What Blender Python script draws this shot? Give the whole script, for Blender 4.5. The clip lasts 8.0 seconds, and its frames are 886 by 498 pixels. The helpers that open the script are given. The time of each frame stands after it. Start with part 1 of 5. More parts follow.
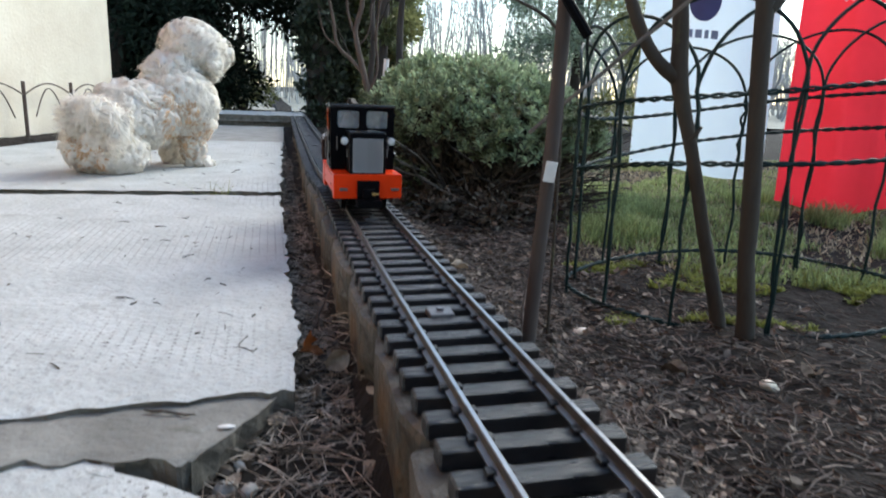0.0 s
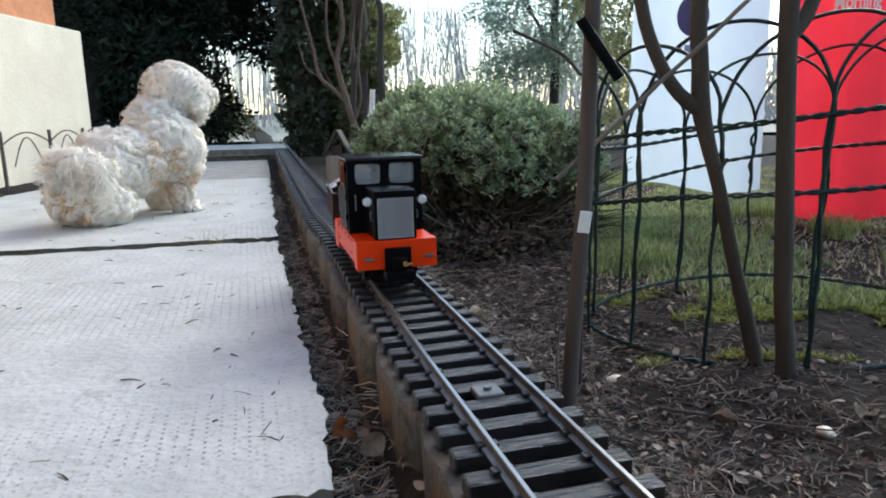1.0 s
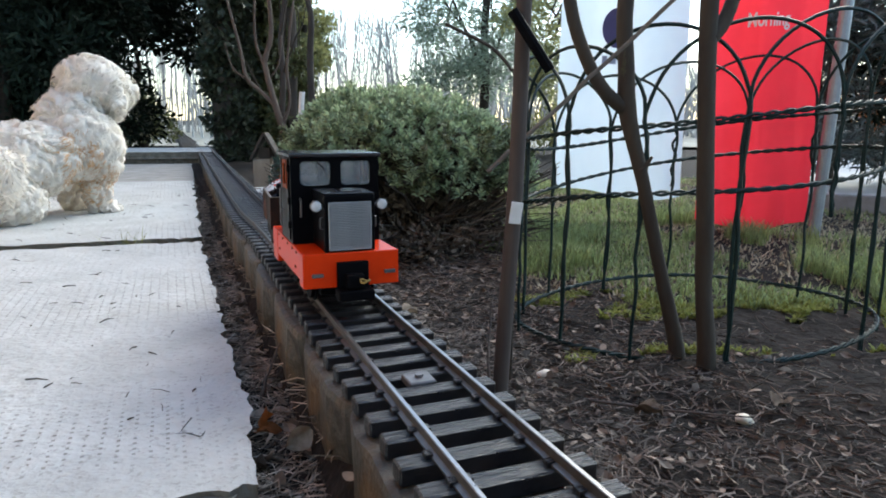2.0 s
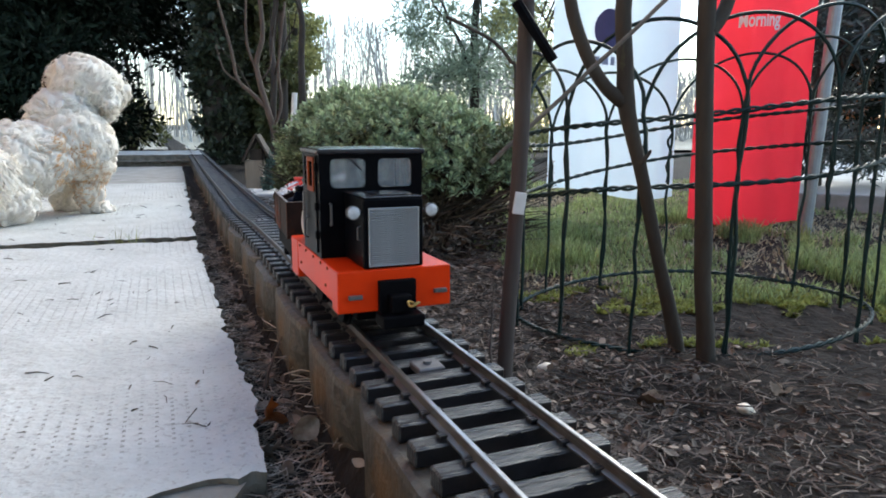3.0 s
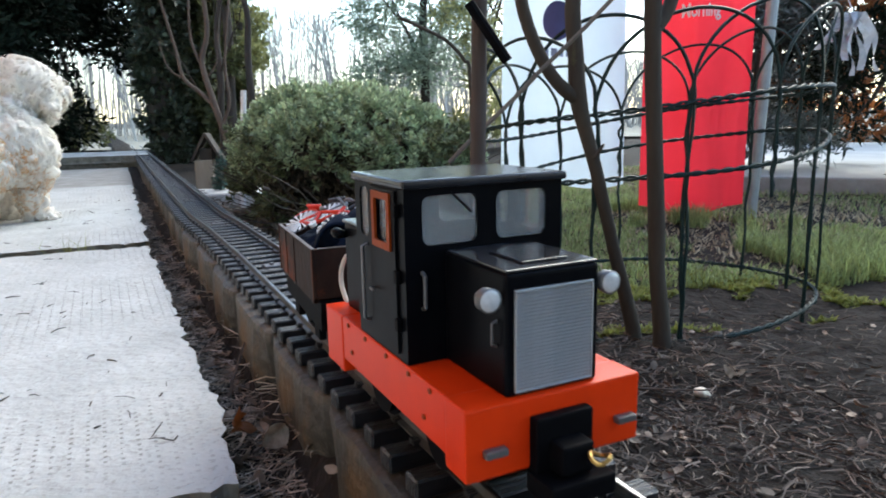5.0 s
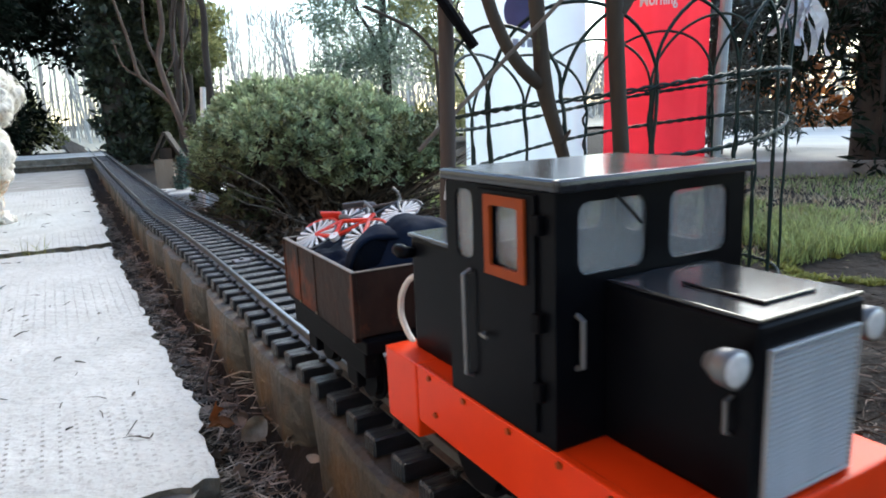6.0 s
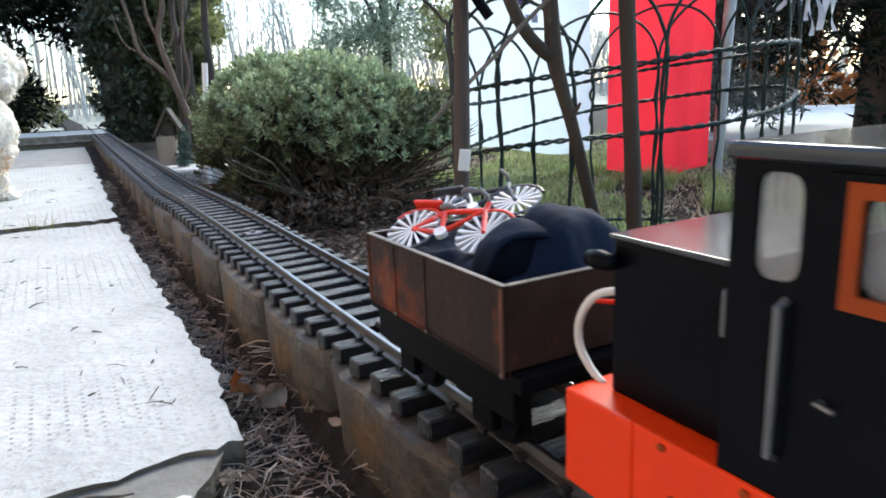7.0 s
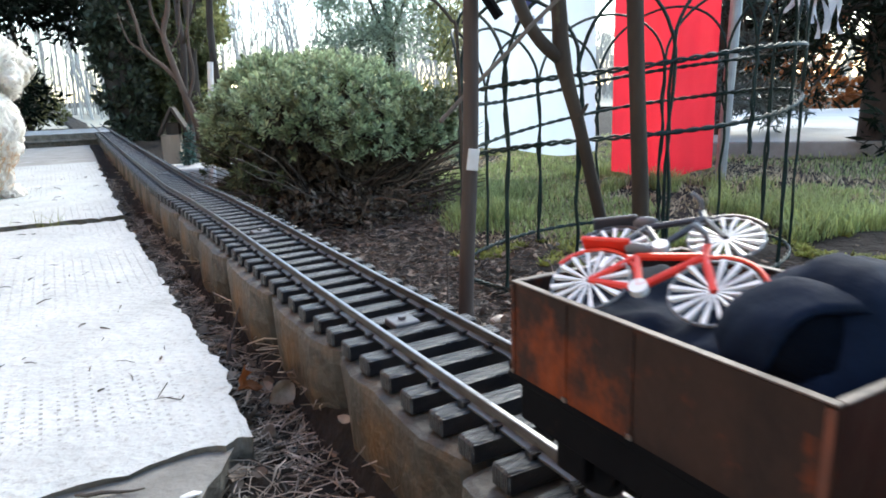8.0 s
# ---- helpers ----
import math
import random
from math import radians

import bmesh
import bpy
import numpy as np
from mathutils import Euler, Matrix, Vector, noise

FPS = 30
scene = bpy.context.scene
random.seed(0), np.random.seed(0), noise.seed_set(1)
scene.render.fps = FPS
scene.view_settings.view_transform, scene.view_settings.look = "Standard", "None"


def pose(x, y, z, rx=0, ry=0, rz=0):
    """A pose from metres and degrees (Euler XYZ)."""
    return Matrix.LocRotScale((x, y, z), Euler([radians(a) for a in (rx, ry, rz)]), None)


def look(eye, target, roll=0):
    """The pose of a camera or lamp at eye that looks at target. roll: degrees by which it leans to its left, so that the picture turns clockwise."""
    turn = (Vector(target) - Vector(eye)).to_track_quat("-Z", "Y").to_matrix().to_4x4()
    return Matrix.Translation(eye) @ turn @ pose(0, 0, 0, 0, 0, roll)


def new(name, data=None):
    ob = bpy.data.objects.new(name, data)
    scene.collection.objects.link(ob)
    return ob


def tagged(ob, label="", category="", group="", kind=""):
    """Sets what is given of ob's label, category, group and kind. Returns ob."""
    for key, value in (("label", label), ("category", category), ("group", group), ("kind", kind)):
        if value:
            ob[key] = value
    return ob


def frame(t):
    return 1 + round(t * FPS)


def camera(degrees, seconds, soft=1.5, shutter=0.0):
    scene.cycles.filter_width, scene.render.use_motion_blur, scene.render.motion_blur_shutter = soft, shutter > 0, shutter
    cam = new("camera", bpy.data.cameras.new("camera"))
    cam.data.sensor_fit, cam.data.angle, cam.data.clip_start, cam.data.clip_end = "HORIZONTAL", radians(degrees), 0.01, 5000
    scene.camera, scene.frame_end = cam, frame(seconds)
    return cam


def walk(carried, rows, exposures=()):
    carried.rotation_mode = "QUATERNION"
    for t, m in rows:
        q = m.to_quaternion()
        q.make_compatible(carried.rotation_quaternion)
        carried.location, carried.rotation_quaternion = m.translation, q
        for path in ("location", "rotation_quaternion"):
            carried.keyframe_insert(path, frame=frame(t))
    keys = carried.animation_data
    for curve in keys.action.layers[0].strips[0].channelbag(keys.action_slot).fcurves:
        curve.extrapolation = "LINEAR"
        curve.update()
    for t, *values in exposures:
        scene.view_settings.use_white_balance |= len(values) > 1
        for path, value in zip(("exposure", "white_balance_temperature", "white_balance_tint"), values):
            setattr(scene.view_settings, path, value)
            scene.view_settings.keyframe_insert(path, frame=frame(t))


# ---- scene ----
cam = camera(66.3, 8.0, soft=1.8, shutter=0.4)
PATH = [
    (0, (0.043, 0.255, 0.138), (0.035, 2.203, -0.312), 2.1),
    (0.5, (0.029, 0.282, 0.157), (0.0, 2.242, -0.239), 1.3),
    (1, (0.008, 0.3, 0.163), (0.043, 2.259, -0.236), -1.0),
    (1.5, (0.002, 0.306, 0.154), (0.172, 2.266, -0.208), 0.1),
    (1.7, (0.009, 0.305, 0.151), (0.218, 2.259, -0.221), 0.4),
    (3, (-0.004, 0.303, 0.136), (0.267, 2.252, -0.221), 0.3),
    (3.5, (-0.004, 0.302, 0.136), (0.279, 2.248, -0.231), 0.4),
    (4, (-0.005, 0.301, 0.138), (0.283, 2.243, -0.243), -0.4),
    (4.5, (-0.009, 0.3, 0.142), (0.313, 2.235, -0.252), -1.5),
    (5, (-0.009, 0.301, 0.144), (0.389, 2.223, -0.239), -1.1),
    (5.2, (-0.009, 0.302, 0.143), (0.423, 2.218, -0.234), -1.3),
    (6.5, (-0.022, 0.299, 0.136), (0.478, 2.186, -0.296), -2.4),
    (7, (-0.028, 0.298, 0.133), (0.463, 2.182, -0.327), -2.3),
    (7.5, (-0.029, 0.298, 0.131), (0.46, 2.182, -0.327), -1.8),
    (8, (-0.033, 0.298, 0.132), (0.453, 2.184, -0.325), -1.9),
]
walk(cam, [(t, look(eye, target, roll)) for t, eye, target, roll in PATH], exposures=[(0, 1.58, 6700, 3), (3, 1.70, 6700, 3), (5.2, 1.78, 6700, 3), (8, 2.15, 6700, 3)])


# ---- world and light ----
SUN_UP, SUN_TURN = 38.0, 42.0
world = bpy.data.worlds.new("world")
scene.world = world
world.use_nodes = True
wn = world.node_tree
sky = wn.nodes.new("ShaderNodeTexSky")
sky.sky_type = "NISHITA"
sky.sun_disc = False
sky.sun_elevation = radians(SUN_UP)
sky.sun_rotation = radians(SUN_TURN)
sky.dust_density = 0.7
sky.air_density = 1.0
wn.nodes["Background"].inputs[1].default_value = 0.15
wn.links.new(sky.outputs[0], wn.nodes["Background"].inputs[0])
sun = new("sun", bpy.data.lights.new("sun", "SUN"))
sun.data.energy = 1.1
sun.data.angle = radians(40)
sun.data.color = (1.0, 0.97, 0.93)
sun.matrix_world = look((0, 0, 0), (-math.sin(radians(SUN_TURN)) * math.cos(radians(SUN_UP)), -math.cos(radians(SUN_TURN)) * math.cos(radians(SUN_UP)), -math.sin(radians(SUN_UP))))

# ---- the line of the track ----
D = Vector((-0.2543, 0.9671, 0))
R = Vector((0.9671, 0.2543, 0))
C = Vector((0.0627, 0.5961, 0))
D2 = Vector((-0.2343, 0.9722, 0))
R2 = Vector((0.9722, 0.2343, 0))
KINK = 0.87
HEADING = math.degrees(math.atan2(0.2543, 0.9671))
HEADING2 = math.degrees(math.atan2(0.2343, 0.9722))


def along(d, v=0.0, z=0.0):
    """The place d metres along the track, v to its right, at height z."""
    if d < KINK:
        p = C + D * d + R * v
    else:
        p = C + D * KINK + D2 * (d - KINK) + R2 * v
    return Vector((p.x, p.y, z))


def along_straight(d, v=0.0, z=0.0):
    p = C + D * d + R * v
    return Vector((p.x, p.y, z))


def bend(d):
    """How far the laid track strays to the right of its line."""
    return float(np.interp(d, (0.2, 0.5, 0.7, 0.88, 1.16, 1.56, 2.1, 2.6), (0.003, 0.0055, 0.0035, -0.0025, -0.005, -0.0075, -0.0105, -0.011)))


# ---- materials ----
def mat(name, a, b=None, rough=0.7, metal=0.0, scale=20.0, detail=6.0, bump=0.0, bump_scale=80.0, spread=0.5,
        island=0.0, gloss_var=0.0, stretch=(1, 1, 1), spots=None, spot_scale=6.0, spot_at=0.6, transmission=0.0, per_object=0.0):
    """A surface of two colours mixed by noise, with relief, optional stains and optional variation piece by piece."""
    m = bpy.data.materials.new(name)
    m.use_nodes = True
    nt = m.node_tree
    bs = nt.nodes["Principled BSDF"]
    bs.inputs["Roughness"].default_value = rough
    bs.inputs["Metallic"].default_value = metal
    if transmission:
        bs.inputs["Transmission Weight"].default_value = transmission
    b = b or tuple(c * 0.75 for c in a)
    tc = nt.nodes.new("ShaderNodeTexCoord")
    mp = nt.nodes.new("ShaderNodeMapping")
    mp.inputs["Scale"].default_value = stretch
    nt.links.new(tc.outputs["Object"], mp.inputs[0])
    n1 = nt.nodes.new("ShaderNodeTexNoise")
    n1.inputs["Scale"].default_value = scale
    n1.inputs["Detail"].default_value = detail
    n1.inputs["Roughness"].default_value = 0.65
    nt.links.new(mp.outputs[0], n1.inputs["Vector"])
    rp = nt.nodes.new("ShaderNodeValToRGB")
    rp.color_ramp.elements[0].position = 0.5 - spread * 0.4
    rp.color_ramp.elements[1].position = 0.5 + spread * 0.4
    rp.color_ramp.elements[0].color = (*b, 1)
    rp.color_ramp.elements[1].color = (*a, 1)
    nt.links.new(n1.outputs["Fac"], rp.inputs[0])
    colour = rp.outputs[0]
    if spots:
        n2 = nt.nodes.new("ShaderNodeTexNoise")
        n2.inputs["Scale"].default_value = spot_scale
        n2.inputs["Detail"].default_value = 8
        n2.inputs["Roughness"].default_value = 0.7
        nt.links.new(mp.outputs[0], n2.inputs["Vector"])
        r2 = nt.nodes.new("ShaderNodeValToRGB")
        r2.color_ramp.elements[0].position = spot_at
        r2.color_ramp.elements[1].position = min(spot_at + 0.12, 1)
        nt.links.new(n2.outputs["Fac"], r2.inputs[0])
        mx = nt.nodes.new("ShaderNodeMix")
        mx.data_type = "RGBA"
        nt.links.new(r2.outputs[0], mx.inputs[0])
        nt.links.new(colour, mx.inputs[6])
        mx.inputs[7].default_value = (*spots, 1)
        colour = mx.outputs[2]
    for amount, kind, socket in ((island, "ShaderNodeNewGeometry", "Random Per Island"), (per_object, "ShaderNodeObjectInfo", "Random")):
        if amount:
            g = nt.nodes.new(kind)
            mr = nt.nodes.new("ShaderNodeMapRange")
            mr.inputs[3].default_value = 1 - amount
            mr.inputs[4].default_value = 1 + amount
            nt.links.new(g.outputs[socket], mr.inputs[0])
            hs = nt.nodes.new("ShaderNodeHueSaturation")
            nt.links.new(mr.outputs[0], hs.inputs["Value"])
            nt.links.new(colour, hs.inputs["Color"])
            colour = hs.outputs[0]
    nt.links.new(colour, bs.inputs["Base Color"])
    if gloss_var:
        mr = nt.nodes.new("ShaderNodeMapRange")
        mr.inputs[3].default_value = max(rough - gloss_var, 0.02)
        mr.inputs[4].default_value = min(rough + gloss_var, 1)
        nt.links.new(n1.outputs["Fac"], mr.inputs[0])
        nt.links.new(mr.outputs[0], bs.inputs["Roughness"])
    if bump:
        n3 = nt.nodes.new("ShaderNodeTexNoise")
        n3.inputs["Scale"].default_value = bump_scale
        n3.inputs["Detail"].default_value = 8
        nt.links.new(mp.outputs[0], n3.inputs["Vector"])
        bp = nt.nodes.new("ShaderNodeBump")
        bp.inputs["Strength"].default_value = 1.0
        bp.inputs["Distance"].default_value = bump
        nt.links.new(n3.outputs["Fac"], bp.inputs["Height"])
        nt.links.new(bp.outputs[0], bs.inputs["Normal"])
    return m


M = dict(
    concrete=mat("pale concrete", (0.50, 0.515, 0.505), (0.37, 0.38, 0.37), 0.7, scale=14, bump=0.0028, bump_scale=120, spots=(0.27, 0.265, 0.25), spot_scale=13, spot_at=0.60),
    ledge=mat("dirty grey concrete", (0.24, 0.235, 0.215), (0.14, 0.135, 0.12), 0.9, scale=18, bump=0.003, bump_scale=90, spots=(0.09, 0.085, 0.065), spot_scale=14),
    broken_concrete=mat("dark speckled broken concrete", (0.22, 0.21, 0.18), (0.10, 0.095, 0.075), 0.95, scale=40, bump=0.003, bump_scale=110, spots=(0.06, 0.06, 0.035), spot_scale=22),
    old_concrete=mat("weathered concrete", (0.36, 0.35, 0.33), (0.22, 0.21, 0.19), 0.9, scale=14, bump=0.002, bump_scale=90, spots=(0.13, 0.12, 0.09), spot_scale=9),
    block=mat("damp brown concrete", (0.084, 0.073, 0.057), (0.027, 0.023, 0.018), 0.6, scale=26, bump=0.003, bump_scale=120, spots=(0.115, 0.062, 0.022), spot_scale=10, spot_at=0.53, per_object=0.25, gloss_var=0.15),
    soil=mat("dark garden soil", (0.024, 0.018, 0.014), (0.007, 0.0055, 0.005), 0.95, scale=30, bump=0.008, bump_scale=70, spots=(0.060, 0.048, 0.037), spot_scale=60, spot_at=0.60),
    litter=mat("dry brown twigs", (0.20, 0.155, 0.125), (0.045, 0.034, 0.027), 0.85, scale=40, island=0.85),
    dark_needle=mat("dark needles", (0.09, 0.075, 0.06), (0.04, 0.033, 0.027), 0.8, scale=40),
    shaded_inner=mat("brown inner leaves darkened for shade", (0.13, 0.105, 0.075), (0.055, 0.045, 0.034), 0.8, scale=12, island=0.5),
    pale_litter=mat("pale dry needles", (0.42, 0.345, 0.28), (0.11, 0.085, 0.066), 0.85, scale=40, island=0.85),
    pale_leaf=mat("bleached dead leaf", (0.55, 0.48, 0.39), (0.22, 0.17, 0.12), 0.7, scale=80),
    orange_leaf=mat("orange brown leaf", (0.30, 0.11, 0.035), (0.16, 0.06, 0.02), 0.6, scale=80),
    leaf_litter=mat("dead leaves", (0.23, 0.175, 0.13), (0.09, 0.062, 0.045), 0.7, scale=60, island=0.8),
    steel=mat("tarnished rail metal", (0.20, 0.195, 0.19), (0.11, 0.105, 0.10), 0.42, 0.8, scale=60, gloss_var=0.12, spots=(0.07, 0.055, 0.045), spot_scale=90, spot_at=0.58),
    polished=mat("polished rail top", (0.33, 0.33, 0.33), (0.21, 0.21, 0.21), 0.30, 1.0, scale=50, gloss_var=0.10),
    sleeper=mat("black plastic sleeper", (0.014, 0.014, 0.017), (0.006, 0.006, 0.008), 0.30, scale=120, bump=0.0035, bump_scale=60, stretch=(0.5, 8, 1), per_object=0.25, spots=(0.07, 0.07, 0.072), spot_scale=60, spot_at=0.64, gloss_var=0.14),
    plate=mat("grey metal plate", (0.16, 0.16, 0.17), (0.09, 0.09, 0.09), 0.5, 0.3, scale=80),
    black=mat("satin black paint", (0.004, 0.0044, 0.006), (0.002, 0.0024, 0.0036), 0.34, scale=70, gloss_var=0.08),
    roof=mat("glossy black roof", (0.022, 0.024, 0.03), (0.012, 0.013, 0.016), 0.16, scale=40, gloss_var=0.06),
    frame_black=mat("matt black metal", (0.004, 0.004, 0.005), (0.002, 0.002, 0.003), 0.6, scale=90, spots=(0.028, 0.02, 0.014), spot_scale=60, spot_at=0.62),
    orange=mat("orange red enamel", (0.78, 0.048, 0.006), (0.66, 0.036, 0.005), 0.32, scale=25, gloss_var=0.06),
    orange_frame=mat("orange window frame", (0.28, 0.052, 0.009), (0.22, 0.038, 0.007), 0.45, scale=60),
    silver=mat("silver grille paint", (0.42, 0.44, 0.46), (0.34, 0.36, 0.38), 0.42, 0.45, scale=60),
    chrome=mat("bright chrome", (0.75, 0.75, 0.76), (0.65, 0.65, 0.66), 0.18, 1.0, scale=50),
    grey_metal=mat("grey handrail", (0.16, 0.16, 0.165), (0.11, 0.11, 0.11), 0.4, 0.5, scale=60),
    lens=mat("clear lamp glass over chrome", (0.66, 0.68, 0.70), (0.46, 0.48, 0.50), 0.12, 0.15, scale=300),
    brass=mat("dull brass", (0.42, 0.28, 0.10), (0.28, 0.17, 0.06), 0.35, 1.0, scale=90),
    rust=mat("rusty brown wagon paint", (0.034, 0.019, 0.014), (0.013, 0.008, 0.007), 0.6, scale=45, bump=0.0006, bump_scale=160, spots=(0.16, 0.034, 0.008), spot_scale=17, spot_at=0.53, gloss_var=0.12, stretch=(1, 1, 0.7)),
    rust_edge=mat("orange rusted corner iron", (0.11, 0.026, 0.008), (0.04, 0.013, 0.007), 0.7, scale=60, bump=0.0005, bump_scale=200),
    edge=mat("bare worn edge", (0.15, 0.115, 0.09), (0.035, 0.024, 0.018), 0.55, scale=120),
    cloth=mat("navy blue cloth", (0.005, 0.012, 0.031), (0.002, 0.006, 0.015), 0.75, scale=50, bump=0.0003, bump_scale=300),
    hood_shade=mat("black hood shade", (0.004, 0.006, 0.010), (0.0025, 0.004, 0.007), 0.8, scale=60, bump=0.0005, bump_scale=900),
    hose=mat("white plastic hose", (0.62, 0.60, 0.55), (0.5, 0.48, 0.43), 0.4, scale=70),
    red_plastic=mat("red plastic", (0.72, 0.035, 0.02), (0.6, 0.03, 0.015), 0.35, scale=40),
    white_plastic=mat("white plastic", (0.78, 0.79, 0.8), (0.66, 0.67, 0.68), 0.3, scale=60),
    dark_plastic=mat("dark grey plastic", (0.05, 0.055, 0.065), (0.03, 0.033, 0.04), 0.3, scale=60),
    grey_plastic=mat("grey plastic", (0.17, 0.18, 0.20), (0.1, 0.11, 0.12), 0.35, scale=60),
    fur=mat("cream curly wool", (0.95, 0.905, 0.835), (0.87, 0.81, 0.71), 0.9, scale=30, island=0.12, spots=(0.80, 0.70, 0.56), spot_scale=9, spot_at=0.66),
    tan_fur=mat("tan wool", (0.78, 0.54, 0.32), (0.62, 0.40, 0.22), 0.9, scale=40, island=0.15),
    nose=mat("black nose", (0.02, 0.018, 0.018), (0.012, 0.01, 0.01), 0.35, scale=60),
    bark=mat("grey brown bark", (0.062, 0.050, 0.040), (0.028, 0.022, 0.018), 0.9, scale=28, bump=0.002, bump_scale=120, stretch=(1, 1, 0.3)),
    bare_bark=mat("brown bare bark", (0.14, 0.105, 0.085), (0.065, 0.048, 0.038), 0.9, scale=28, bump=0.001, bump_scale=120, stretch=(1, 1, 0.3)),
    pale_bark=mat("pale grey bark", (0.20, 0.17, 0.14), (0.09, 0.075, 0.06), 0.9, scale=28, bump=0.001, bump_scale=120, stretch=(1, 1, 0.3)),
    young_bark=mat("young brown bark", (0.055, 0.045, 0.033), (0.026, 0.021, 0.016), 0.8, scale=40, bump=0.0008, bump_scale=180, stretch=(1, 1, 0.3), spots=(0.10, 0.11, 0.05), spot_scale=30),
    post=mat("weathered wooden stake", (0.085, 0.066, 0.058), (0.042, 0.033, 0.029), 0.85, scale=60, bump=0.001, bump_scale=150, stretch=(1, 1, 0.12)),
    wire=mat("dark green coated wire", (0.008, 0.032, 0.030), (0.004, 0.014, 0.014), 0.5, scale=90),
    tag=mat("white label card", (0.72, 0.72, 0.70), (0.6, 0.6, 0.58), 0.6, scale=90),
    under_leaf=mat("lower leaves darkened for shade", (0.16, 0.19, 0.09), (0.07, 0.085, 0.04), 0.6, scale=12, island=0.6),
    leaf=mat("grey green leaves", (0.45, 0.54, 0.35), (0.22, 0.29, 0.16), 0.38, scale=12, island=0.5),
    dark_leaf=mat("dark conifer needles", (0.016, 0.026, 0.016), (0.007, 0.012, 0.008), 0.7, scale=6, island=0.5),
    ivy_leaf=mat("dark ivy leaves", (0.060, 0.080, 0.045), (0.026, 0.034, 0.020), 0.5, scale=6, island=0.5),
    olive_leaf=mat("olive ivy leaves", (0.13, 0.145, 0.06), (0.06, 0.07, 0.03), 0.5, scale=6, island=0.5),
    yellow_leaf=mat("yellow green foliage", (0.36, 0.36, 0.16), (0.20, 0.21, 0.09), 0.6, scale=6, island=0.5),
    spruce_leaf=mat("blue grey spruce needles", (0.13, 0.16, 0.15), (0.055, 0.07, 0.066), 0.6, scale=4, island=0.5),
    hut_wood=mat("pale worn board", (0.34, 0.29, 0.23), (0.20, 0.165, 0.13), 0.85, scale=30, stretch=(1, 1, 0.2)),
    fir_leaf=mat("blue green fir needles", (0.045, 0.12, 0.10), (0.02, 0.06, 0.05), 0.6, scale=20, island=0.4),
    pine_leaf=mat("blue green needles", (0.32, 0.39, 0.29), (0.18, 0.23, 0.17), 0.6, scale=4, island=0.5),
    grass=mat("spring grass", (0.36, 0.43, 0.17), (0.20, 0.25, 0.11), 0.6, scale=5, island=0.5),
    straw=mat("straw", (0.50, 0.43, 0.29), (0.30, 0.24, 0.16), 0.8, scale=9, island=0.5),
    moss=mat("yellow green moss", (0.30, 0.32, 0.08), (0.16, 0.18, 0.05), 0.85, scale=30, island=0.4),
    blue_bag=mat("pale blue plastic", (0.72, 0.84, 0.94), (0.64, 0.77, 0.90), 0.4, scale=5),
    red_bag=mat("red plastic sheet", (0.95, 0.045, 0.075), (0.86, 0.035, 0.06), 0.4, scale=6),
    navy_print=mat("navy print", (0.04, 0.06, 0.22), (0.03, 0.045, 0.17), 0.5, scale=20),
    pale_print=mat("faded blue print", (0.22, 0.30, 0.48), (0.17, 0.24, 0.4), 0.5, scale=20),
    white_print=mat("white print", (0.85, 0.82, 0.82), (0.75, 0.72, 0.72), 0.5, scale=20),
    render_wall=mat("cream painted render", (0.72, 0.66, 0.54), (0.60, 0.53, 0.42), 0.85, scale=6, bump=0.002, bump_scale=90, spots=(0.52, 0.42, 0.30), spot_scale=3.5, spot_at=0.68),
    brick=mat("orange brickwork", (0.62, 0.27, 0.13), (0.45, 0.18, 0.09), 0.85, scale=18, bump=0.002, bump_scale=60, per_object=0.15),
    rusty_iron=mat("rusty iron edging", (0.11, 0.075, 0.055), (0.05, 0.035, 0.03), 0.8, scale=60),
    birch=mat("pale bare trunks", (0.52, 0.50, 0.47), (0.28, 0.26, 0.24), 0.85, scale=3, island=0.35),
    galv=mat("galvanised pole", (0.33, 0.37, 0.42), (0.24, 0.27, 0.31), 0.45, 0.6, scale=25),
    shell=mat("pale snail shell", (0.86, 0.80, 0.68), (0.66, 0.56, 0.42), 0.4, scale=90),
    silver_film=mat("white and silver film", (0.70, 0.74, 0.78), (0.45, 0.48, 0.55), 0.22, 0.4, scale=30),
    dry_field=mat("pale dry grass", (0.40, 0.38, 0.31), (0.26, 0.24, 0.19), 0.9, scale=3, bump=0.02, bump_scale=20),
    garden_wall=mat("white garden wall", (0.62, 0.62, 0.60), (0.48, 0.48, 0.46), 0.85, scale=5),
)


def glass_material(name, colour, rough, alpha):
    m = bpy.data.materials.new(name)
    m.use_nodes = True
    nt = m.node_tree
    bs = nt.nodes["Principled BSDF"]
    bs.inputs["Base Color"].default_value = (*colour, 1)
    bs.inputs["Roughness"].default_value = rough
    bs.inputs["Alpha"].default_value = alpha
    return m


